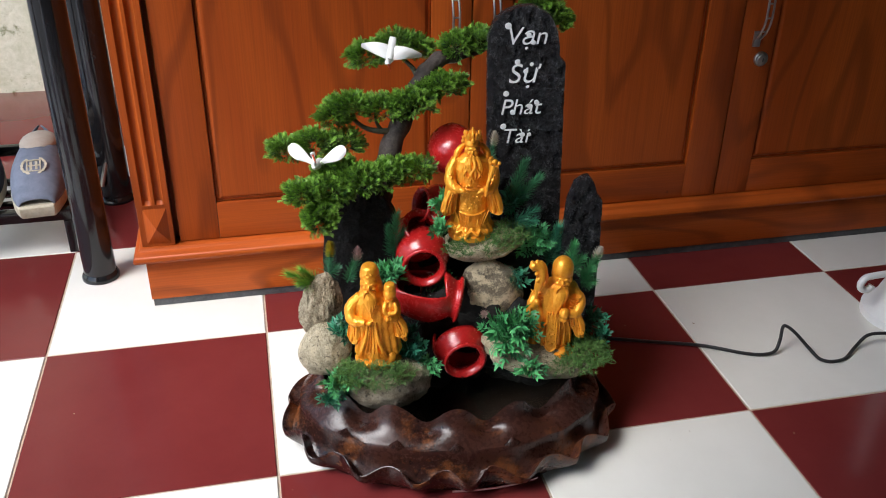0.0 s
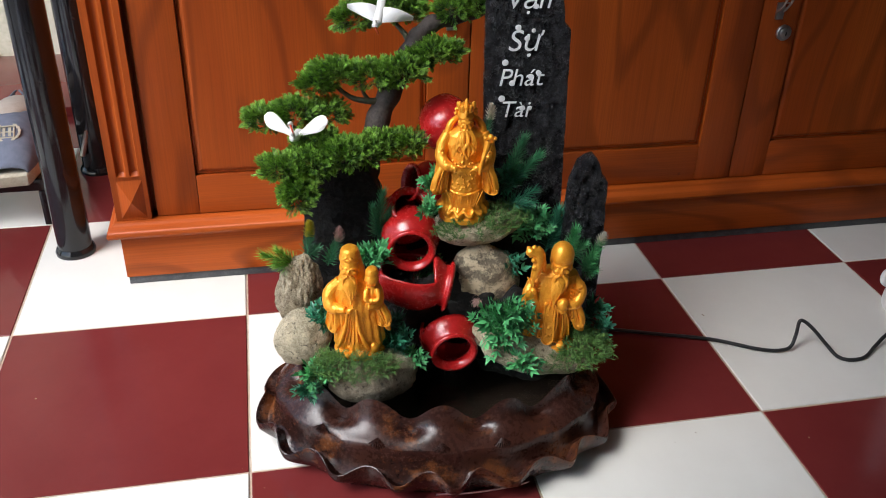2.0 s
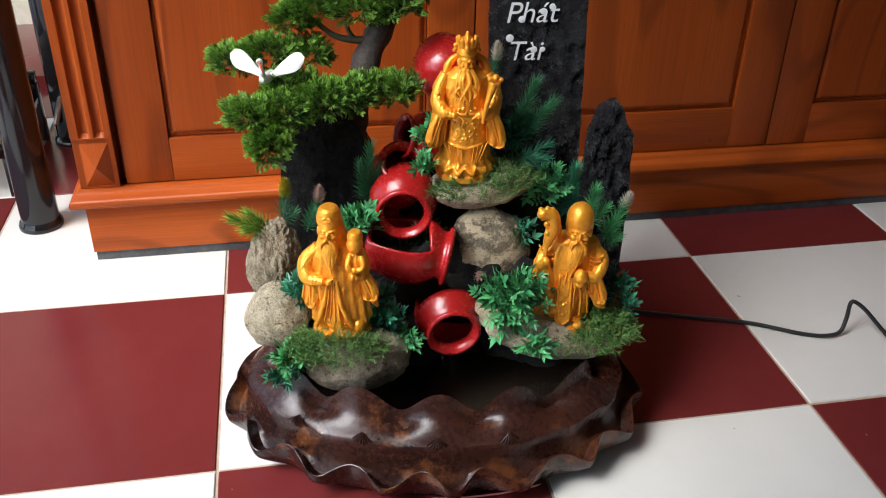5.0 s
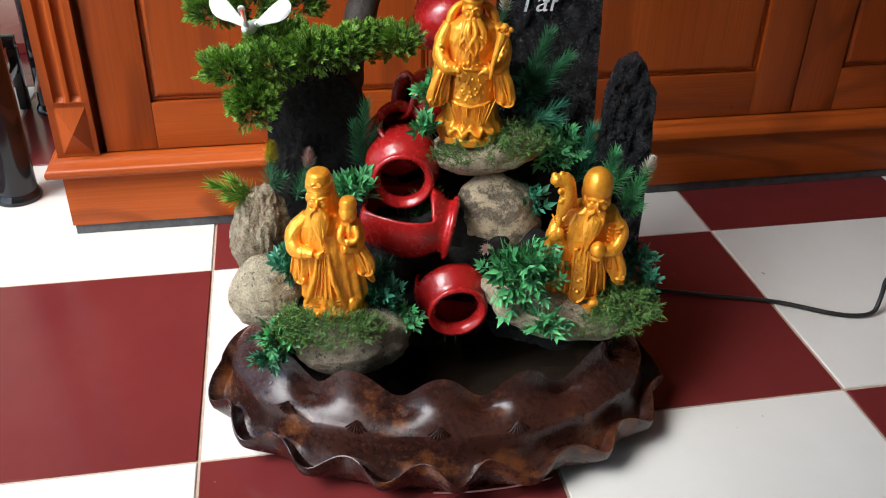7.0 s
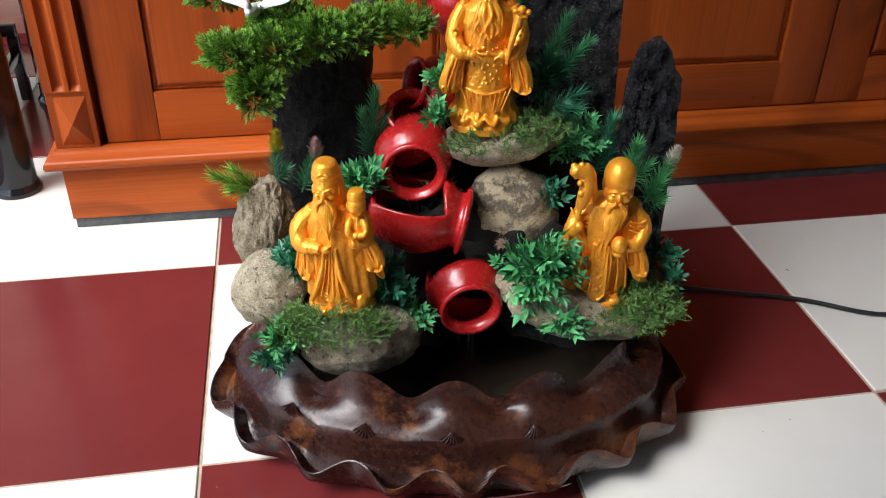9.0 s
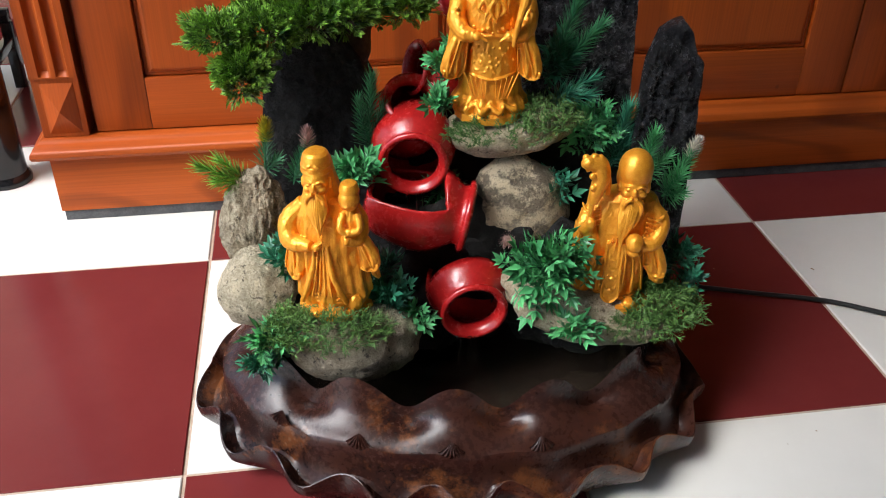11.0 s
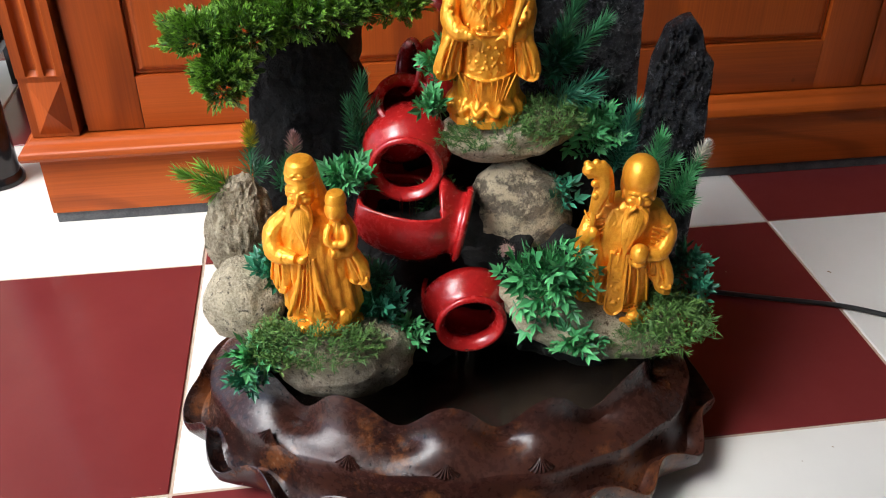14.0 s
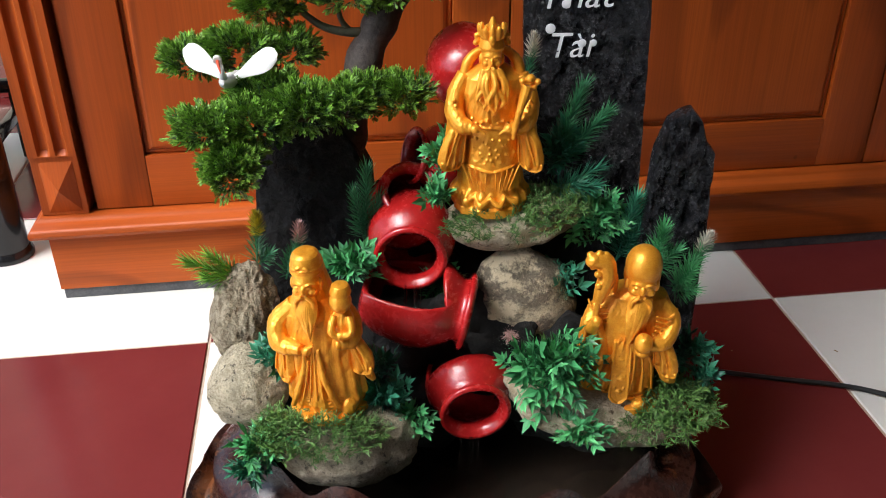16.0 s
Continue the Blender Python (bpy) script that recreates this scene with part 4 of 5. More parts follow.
    for k in range(5):
        arm(b, [(-0.035 + 0.016 * k, -0.140, 0.44), (-0.055 + 0.026 * k, -0.158, 0.28), (-0.085 + 0.042 * k, -0.172, 0.14)], (0.004, 0.007, 0.006), 6)
    for z, k in ((0.115, 1.035), (0.135, 1.03), (0.09, 1.03)):
        band(b, z, 0.015, 0.01, 0.20 * k, 0.158 * k, 0.006)
    for k in range(9):
        a = radians(-150 + 15 * k)
        ellipsoid(b, (0.015 + 0.208 * math.cos(a), 0.01 + 0.164 * math.sin(a), 0.113), (0.010, 0.010, 0.008), sub=1)
    for s in (-1, 1):
        ellipsoid(b, (0.0 + s * 0.065, -0.165, 0.03), (0.05, 0.05, 0.032), sub=2)
    ellipsoid(b, (0.17, -0.10, 0.07), (0.05, 0.05, 0.06), sub=2)
    robe(b, [(-0.02, 0.02, 0, 0.235, 0.19, 0.4), (0.012, 0.02, 0, 0.23, 0.185, 0.4), (0.02, 0.02, 0, 0.21, 0.17, 0)], 7, 0.05)


def elder(b):
    robe(b, [(0.0, 0.0, 0.02, 0.20, 0.16, 0.3), (0.03, 0.0, 0.02, 0.205, 0.165, 0.7), (0.12, 0.0, 0.02, 0.20, 0.155, 1.2), (0.28, 0.0, 0.02, 0.185, 0.145, 1.3),
             (0.45, 0.01, 0.02, 0.235, 0.145, 1.0), (0.58, 0.02, 0.02, 0.235, 0.135, 0.6), (0.67, 0.03, 0.02, 0.19, 0.115, 0.3), (0.72, 0.04, 0.01, 0.075, 0.07, 0)])
    # great bald head
    head(b, (0.06, -0.055, 0.770), 0.096, 0.02, (0.010, -0.165, 0.42))
    ellipsoid(b, (0.06, -0.036, 0.868), (0.106, 0.108, 0.116), sub=4)
    ellipsoid(b, (0.06, -0.01, 0.80), (0.108, 0.095, 0.11), sub=4)
    # staff with a dragon-headed top
    tube(b, [(-0.185, -0.12, 0.02), (-0.19, -0.125, 0.4), (-0.185, -0.12, 0.72)], [0.017, 0.016, 0.017], 10)
    arm(b, [(-0.185, -0.12, 0.68), (-0.165, -0.12, 0.76), (-0.145, -0.11, 0.84), (-0.165, -0.11, 0.91), (-0.215, -0.125, 0.925), (-0.255, -0.13, 0.905)], (0.034, 0.046, 0.055, 0.056, 0.046, 0.034))
    ellipsoid(b, (-0.235, -0.14, 0.935), (0.046, 0.038, 0.036), (0, -20, 0), 2)
    for dx, dy, dz in ((-0.20, -0.12, 0.965), (-0.165, -0.11, 0.955), (-0.25, -0.13, 0.96), (-0.125, -0.11, 0.88), (-0.115, -0.11, 0.82), (-0.20, -0.15, 0.86), (-0.19, -0.15, 0.79)):
        ellipsoid(b, (dx, dy, dz), (0.024, 0.022, 0.022), sub=2)
    arm(b, [(-0.14, -0.09, 0.86), (-0.10, -0.07, 0.80), (-0.09, -0.05, 0.70)], (0.030, 0.022, 0.015), 8)
    # arm that holds the staff
    arm(b, [(-0.10, 0.0, 0.62), (-0.19, -0.03, 0.56), (-0.21, -0.09, 0.50), (-0.185, -0.13, 0.54)], (0.052, 0.052, 0.050, 0.030))
    ellipsoid(b, (-0.18, -0.14, 0.555), (0.034, 0.030, 0.036), sub=2)
    sleeve(b, (-0.195, -0.08, 0.52), (-0.190, -0.10, 0.23), 0.115, (1, -0.35, 0))
    arm(b, [(-0.225, -0.03, 0.50), (-0.235, -0.04, 0.30), (-0.215, -0.05, 0.10)], (0.040, 0.044, 0.034))
    # arm with the peach
    arm(b, [(0.19, 0.0, 0.62), (0.265, -0.04, 0.53), (0.22, -0.12, 0.45), (0.12, -0.165, 0.44)], (0.050, 0.050, 0.050, 0.030))
    ellipsoid(b, (0.095, -0.185, 0.47), (0.055, 0.052, 0.056))
    ellipsoid(b, (0.10, -0.19, 0.415), (0.050, 0.036, 0.028), sub=2)
    sleeve(b, (0.20, -0.10, 0.47), (0.255, -0.10, 0.22), 0.12, (0.9, -0.45, -0.15))
    arm(b, [(0.21, -0.11, 0.30), (0.26, -0.10, 0.20), (0.315, -0.08, 0.165)], (0.03, 0.034, 0.018), 9)
    # front panel, hems and shoes
    panel_ = [(0.43, -0.128, 0.052), (0.30, -0.146, 0.054), (0.15, -0.162, 0.058), (0.085, -0.168, 0.058), (0.055, -0.170, 0.034), (0.040, -0.170, 0.006)]
    loft(b, [[Vector((-0.012 + w * sx, y + dy, z)) for sx, dy in ((-1, 0.03), (-1, -0.006), (1, -0.006), (1, 0.03))] for z, y, w in panel_])
    for sx in (-1, 1):
        tube(b, [(-0.012 + (w - 0.004) * sx, y - 0.008, z) for z, y, w in panel_], 0.007, 6)
    for z in (0.12, 0.20, 0.26, 0.32):
        y = -0.168 + 0.13 * max(0, z - 0.12)
        ellipsoid(b, (-0.012, y - 0.004, z), (0.022, 0.008, 0.014), sub=2)
        for sx in (-1, 1):
            ellipsoid(b, (-0.012 + sx * 0.026, y - 0.003, z + 0.022), (0.009, 0.007, 0.009), sub=1)
    # folds that gather at the waist and on both arms
    for k in range(6):
        u = (k - 2.5) / 2.5
        arm(b, [(0.03 + 0.06 * u, -0.140, 0.47), (0.04 + 0.12 * u, -0.152 + 0.03 * abs(u), 0.30), (0.02 + 0.17 * u, -0.160 + 0.07 * abs(u), 0.10)], (0.005, 0.010, 0.009), 6)
    for k in range(4):
        arm(b, [(0.16, -0.115, 0.60 - 0.03 * k), (0.245, -0.085, 0.575 - 0.035 * k), (0.285, -0.02, 0.60 - 0.035 * k)], (0.005, 0.010, 0.006), 6)
        arm(b, [(-0.12, -0.095, 0.62 - 0.03 * k), (-0.205, -0.080, 0.60 - 0.035 * k), (-0.235, -0.02, 0.62 - 0.035 * k)], (0.005, 0.010, 0.006), 6)
    for z, k in ((0.06, 1.03), (0.085, 1.03)):
        band(b, z, 0, 0.02, 0.203 * k, 0.162 * k, 0.006)
    for s in (-1, 1):
        ellipsoid(b, (0.02 + s * 0.10, -0.135, 0.025), (0.05, 0.045, 0.030), sub=2)
    ellipsoid(b, (-0.20, -0.06, 0.07), (0.075, 0.08, 0.075), sub=3)
    ellipsoid(b, (-0.24, -0.10, 0.035), (0.05, 0.05, 0.04), sub=2)
    robe(b, [(-0.03, 0.0, 0, 0.25, 0.20, 0.4), (0.012, 0.0, 0, 0.245, 0.195, 0.4), (0.02, 0.0, 0, 0.21, 0.17, 0)], 7, 0.05)


def official(b):
    robe(b, [(0.0, 0.0, 0.01, 0.238, 0.18, 0.5), (0.035, 0.0, 0.01, 0.244, 0.185, 1.2), (0.075, 0.0, 0.01, 0.232, 0.172, 1.3), (0.105, 0.0, 0.01, 0.212, 0.156, 0.8), (0.115, 0.0, 0.01, 0.212, 0.154, 0.2),
             (0.20, 0.0, 0.01, 0.204, 0.150, 0.15), (0.30, 0.0, 0.01, 0.192, 0.146, 0.15), (0.42, 0.0, 0.01, 0.178, 0.140, 0.2), (0.52, 0.0, 0.01, 0.200, 0.135, 0.4), (0.62, 0.0, 0.01, 0.208, 0.125, 0.5),
             (0.69, 0.0, 0.01, 0.185, 0.11, 0.3), (0.735, 0.0, 0.01, 0.10, 0.08, 0), (0.76, 0.0, 0.0, 0.05, 0.05, 0)], 8)
    head(b, (-0.01, -0.050, 0.795), 0.072, 0.02, (0.0, -0.150, 0.50))
    # long wavy locks of the beard spread over the chest
    for k in range(9):
        u = (k - 4) / 4
        sway = 0.022 * math.sin(k * 1.9)
        arm(b, [(-0.01 + u * 0.045, -0.105, 0.755), (-0.005 + u * 0.075 + sway, -0.145 + 0.02 * abs(u), 0.68), (u * 0.095 - sway, -0.155 + 0.02 * abs(u), 0.61), (u * 0.085 + sway, -0.160 + 0.02 * abs(u), 0.53 + 0.05 * abs(u))],
            (0.016, 0.019, 0.014, 0.005), 8)
    # court hat with crest and side wings
    loft(b, [ring((-0.01, -0.03, z), r, r * 1.02, 26) for z, r in ((0.83, 0.068), (0.85, 0.078), (0.862, 0.075), (0.895, 0.064), (0.915, 0.068), (0.94, 0.058), (0.955, 0.03))])
    for k in range(7):
        a = radians(-180 + 30 * k)
        arm(b, [(-0.01 + 0.06 * math.cos(a), -0.03 + 0.06 * math.sin(a), 0.90), (-0.01 + 0.074 * math.cos(a), -0.03 + 0.074 * math.sin(a), 0.945), (-0.01 + 0.068 * math.cos(a), -0.03 + 0.068 * math.sin(a), 0.962 + 0.014 * (k % 2))], (0.020, 0.018, 0.010), 7)
    arm(b, [(-0.01, -0.05, 0.92), (-0.01, -0.06, 0.965), (-0.01, -0.06, 1.0)], (0.024, 0.024, 0.010), 8)
    ellipsoid(b, (-0.01, -0.110, 0.895), (0.020, 0.014, 0.026), sub=2)
    for s in (-1, 1):
        for dz, dx in ((0.88, 0.085), (0.865, 0.095), (0.90, 0.09)):
            ellipsoid(b, (-0.01 + s * dx, -0.03, dz), (0.018, 0.018, 0.016), sub=2)
    # collar cloth raised behind the shoulders
    arm(b, [(-0.17, 0.0, 0.66), (-0.150, 0.02, 0.745), (-0.085, 0.04, 0.80), (0.0, 0.045, 0.81), (0.085, 0.04, 0.80), (0.150, 0.02, 0.745), (0.17, 0.0, 0.66)],
        (0.030, 0.034, 0.024, 0.016, 0.024, 0.034, 0.030))
    # arms: one at the belt, one that holds the sceptre
    for s in (-1, 1):
        arm(b, [(s * 0.165, 0.0, 0.69), (s * 0.215, -0.03, 0.60), (s * 0.225, -0.07, 0.52), (s * 0.185, -0.125, 0.475), (s * 0.115, -0.160, 0.468)], (0.050, 0.058, 0.058, 0.050, 0.032))
        ellipsoid(b, (s * 0.100, -0.168, 0.468), (0.036, 0.028, 0.026), sub=2)
        for k in range(4):
            arm(b, [(s * (0.10 - 0.012 * k), -0.180, 0.480 - 0.006 * k), (s * (0.075 - 0.012 * k), -0.185, 0.462 - 0.006 * k)], (0.009, 0.007), 6)
        for k in range(3):
            arm(b, [(s * (0.20 + 0.01 * k), -0.115, 0.54 + 0.03 * k), (s * 0.245, -0.075, 0.50 + 0.035 * k), (s * 0.265, -0.02, 0.53 + 0.03 * k)], (0.006, 0.010, 0.006), 6)
        sleeve(b, (s * 0.190, -0.105, 0.47), (s * 0.250, -0.10, 0.215), 0.125, (0.9 * s, -0.40, 0))
        arm(b, [(s * 0.225, -0.03, 0.46), (s * 0.245, -0.03, 0.34), (s * 0.235, -0.03, 0.22)], (0.046, 0.044, 0.026), 9)
    arm(b, [(0.125, -0.185, 0.42), (0.150, -0.185, 0.54), (0.185, -0.165, 0.64), (0.200, -0.155, 0.69)], (0.014, 0.020, 0.030, 0.034), 9)
    for dx, dz, r_ in ((0.17, 0.715, 0.022), (0.215, 0.725, 0.030), (0.255, 0.710, 0.022), (0.235, 0.68, 0.022)):
        ellipsoid(b, (dx, -0.150, dz), (r_, r_, r_ * 0.8), sub=2)
    # belt plaque, embossed apron, pleated band below
    band(b, 0.455, 0, 0.01, 0.185, 0.140, 0.010)
    for k in range(11):
        a = radians(-145 + 11 * k)
        ellipsoid(b, (0.172 * math.cos(a), 0.01 + 0.150 * math.sin(a), 0.485 + 0.012 * math.sin(k * 2.1)), (0.014, 0.010, 0.012), sub=1)
    for k in range(26):
        a = radians(-150 + 4.7 * k)
        ellipsoid(b, (0.182 * math.cos(a), 0.01 + 0.148 * math.sin(a), 0.285 + 0.028 * math.sin(k * 1.7)), (0.011, 0.006, 0.009), (0, 25 * math.sin(k), 0), 1)
    for k in range(16):
        a = radians(-140 + 6.6 * k)
        ellipsoid(b, (0.180 * math.cos(a), 0.01 + 0.146 * math.sin(a), 0.365 + 0.03 * math.sin(k * 2.6)), (0.008, 0.005, 0.008), sub=1)
    arc_ = [(0.188 * math.cos(radians(v)), 0.008 + 0.156 * math.sin(radians(v)), 0.215 + 0.03 * abs(math.cos(radians(v)))) for v in range(-180, 1, 12)]
    tube(b, arc_, 0.007, 7)
    for k in range(5):
        for s in (-1, 1):
            u = (0.03 + 0.036 * k) * s
            arm(b, [(u, -0.150 + 1.2 * u * u, 0.205 + 0.25 * abs(u)), (u * 0.5 + s * 0.02, -0.165 + 0.6 * u * u, 0.115)], (0.006, 0.006), 6)
    # gathered folds over the feet
    for k in range(6):
        a = radians(-165 + 30 * k)
        c_, s_ = math.cos(a), math.sin(a)
        arm(b, [(0.17 * c_ - 0.05 * s_, 0.155 * s_ + 0.04 * c_, 0.085), (0.225 * c_, 0.190 * s_, 0.045), (0.18 * c_ + 0.05 * s_, 0.165 * s_ - 0.04 * c_, 0.080)], (0.012, 0.020, 0.012), 8)
    robe(b, [(-0.03, 0.0, 0, 0.235, 0.19, 0.3), (0.012, 0.0, 0, 0.232, 0.188, 0.3), (0.022, 0.0, 0, 0.21, 0.17, 0)], 7, 0.05)


sculpt("gold_statue", bearer, (0.127, -0.002, 0.148), 0.122, -12, "gold painted robed elder statue carrying a small child", 0.92)
sculpt("gold_statue", elder, (0.336, 0.004, 0.135), 0.125, -14, "gold painted bald elder statue with staff and peach", 0.92)
sculpt("gold_statue", official, (0.2495, 0.070, 0.262), 0.131, -8, "gold painted bearded official statue in a crown", 0.84)


# ---- bonsai ----
bonsai = thing("bonsai_tree", (0.160, 0.128, 0.305), "artificial bonsai cypress with layered green pads", "tree")
B0 = Vector((0.160, 0.128, 0.305))
bm = bmesh.new()
line = curve_points([Vector(p) - B0 for p in ((0.150, 0.122, 0.285), (0.158, 0.130, 0.318), (0.170, 0.142, 0.350), (0.186, 0.150, 0.378), (0.198, 0.156, 0.402),
                                              (0.212, 0.163, 0.424), (0.232, 0.170, 0.438), (0.262, 0.178, 0.442), (0.30, 0.185, 0.452), (0.335, 0.19, 0.466), (0.362, 0.195, 0.478))], 6)
tube(bm, line, [0.0145 - 0.0095 * i / len(line) + 0.001 * math.sin(i * 1.3) for i in range(len(line))], 16)
for v in bm.verts:
    v.co += v.normal * 0 + Vector((1, 1, 1)) * 0.0012 * noise.noise(v.co * 160)
part("trunk", bm, M_BARK, bonsai)


def limb(points, r0, r1):
    b = bmesh.new()
    p = curve_points([Vector(q) - B0 for q in points], 5)
    tube(b, p, [r0 + (r1 - r0) * i / (len(p) - 1) for i in range(len(p))], 9)
    part("limb", b, M_TWIG, bonsai)


limb([(0.176, 0.146, 0.362), (0.158, 0.142, 0.363), (0.138, 0.143, 0.368), (0.118, 0.146, 0.384)], 0.0042, 0.002)
limb([(0.158, 0.143, 0.363), (0.152, 0.143, 0.372), (0.150, 0.143, 0.384)], 0.0025, 0.0015)
limb([(0.205, 0.160, 0.415), (0.200, 0.175, 0.425), (0.188, 0.19, 0.436)], 0.004, 0.002)
limb([(0.196, 0.155, 0.398), (0.212, 0.15, 0.402), (0.228, 0.15, 0.408)], 0.0035, 0.002)
limb([(0.160, 0.130, 0.322), (0.140, 0.112, 0.318), (0.115, 0.09, 0.318), (0.09, 0.075, 0.318), (0.07, 0.065, 0.312)], 0.0055, 0.0022)
limb([(0.160, 0.130, 0.322), (0.168, 0.115, 0.325), (0.180, 0.10, 0.326)], 0.004, 0.002)
limb([(0.135, 0.115, 0.320), (0.10, 0.128, 0.330), (0.07, 0.135, 0.342), (0.05, 0.14, 0.345)], 0.004, 0.002)
limb([(0.255, 0.176, 0.441), (0.262, 0.172, 0.448), (0.268, 0.17, 0.454)], 0.0035, 0.002)


def sprig(B, at, way, size):
    """A flat fan of scale-like cypress shoots."""
    way = way.normalized()
    side = way.cross(Vector((random.uniform(-1, 1), random.uniform(-1, 1), random.uniform(0.2, 1)))).normalized()
    nrm = side.cross(way)
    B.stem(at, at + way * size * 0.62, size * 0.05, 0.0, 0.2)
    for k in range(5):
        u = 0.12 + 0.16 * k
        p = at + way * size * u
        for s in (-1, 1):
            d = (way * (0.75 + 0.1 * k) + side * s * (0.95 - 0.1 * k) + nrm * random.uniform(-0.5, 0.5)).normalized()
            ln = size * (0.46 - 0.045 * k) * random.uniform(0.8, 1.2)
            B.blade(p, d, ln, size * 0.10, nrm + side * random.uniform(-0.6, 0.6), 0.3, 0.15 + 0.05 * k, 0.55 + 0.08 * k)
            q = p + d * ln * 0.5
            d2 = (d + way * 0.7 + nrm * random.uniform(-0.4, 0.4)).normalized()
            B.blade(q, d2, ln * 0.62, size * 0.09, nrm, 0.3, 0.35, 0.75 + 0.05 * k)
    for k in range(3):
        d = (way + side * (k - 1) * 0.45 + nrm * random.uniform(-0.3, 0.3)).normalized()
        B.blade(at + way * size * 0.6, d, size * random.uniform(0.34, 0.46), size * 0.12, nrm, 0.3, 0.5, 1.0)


def pad(lobes, per=215, size=0.0135):
    """Cushion of sprigs: lobes are (x, y, z, rx, ry, rz)."""
    B = Blades()
    for x, y, z, rx, ry, rz in lobes:
        c = Vector((x, y, z)) - B0
        cnt = int(per * (rx * ry) ** 0.5 / 0.026)
        for i in range(cnt):
            d = rand_dir((0, -0.10, 0.42))
            p = c + Vector((d.x * rx * 0.8, d.y * ry * 0.8, d.z * rz * 0.6)) * random.uniform(0.55, 1.0) - Vector((0, 0, rz * 0.25))
            out = Vector((d.x, d.y, d.z * 0.6 + 0.35))
            sprig(B, p, out + rand_dir() * 0.35, size * random.uniform(0.75, 1.15))
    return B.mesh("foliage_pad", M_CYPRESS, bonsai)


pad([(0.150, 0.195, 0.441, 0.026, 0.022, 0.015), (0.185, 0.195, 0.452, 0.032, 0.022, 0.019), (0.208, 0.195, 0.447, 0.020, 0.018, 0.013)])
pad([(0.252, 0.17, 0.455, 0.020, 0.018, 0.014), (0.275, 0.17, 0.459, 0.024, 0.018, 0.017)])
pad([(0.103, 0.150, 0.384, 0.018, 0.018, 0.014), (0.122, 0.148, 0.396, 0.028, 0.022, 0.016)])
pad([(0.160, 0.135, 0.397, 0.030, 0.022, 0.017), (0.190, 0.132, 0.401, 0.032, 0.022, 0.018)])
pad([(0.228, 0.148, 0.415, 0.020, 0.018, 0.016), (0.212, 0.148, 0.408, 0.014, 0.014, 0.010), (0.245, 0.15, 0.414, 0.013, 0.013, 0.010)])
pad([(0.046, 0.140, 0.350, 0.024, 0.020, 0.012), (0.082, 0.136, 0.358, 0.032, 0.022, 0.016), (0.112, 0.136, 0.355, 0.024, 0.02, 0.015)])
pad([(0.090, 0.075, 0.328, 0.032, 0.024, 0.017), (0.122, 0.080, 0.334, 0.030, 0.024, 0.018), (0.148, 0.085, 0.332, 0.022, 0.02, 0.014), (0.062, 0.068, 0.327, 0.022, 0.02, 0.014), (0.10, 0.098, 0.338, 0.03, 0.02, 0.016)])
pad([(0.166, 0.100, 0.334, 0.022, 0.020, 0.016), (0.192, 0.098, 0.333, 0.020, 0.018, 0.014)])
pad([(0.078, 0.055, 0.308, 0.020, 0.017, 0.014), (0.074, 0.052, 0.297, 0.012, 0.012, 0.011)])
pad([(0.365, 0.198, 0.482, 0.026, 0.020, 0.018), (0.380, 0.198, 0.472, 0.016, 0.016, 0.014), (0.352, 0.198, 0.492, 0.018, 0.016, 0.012)])


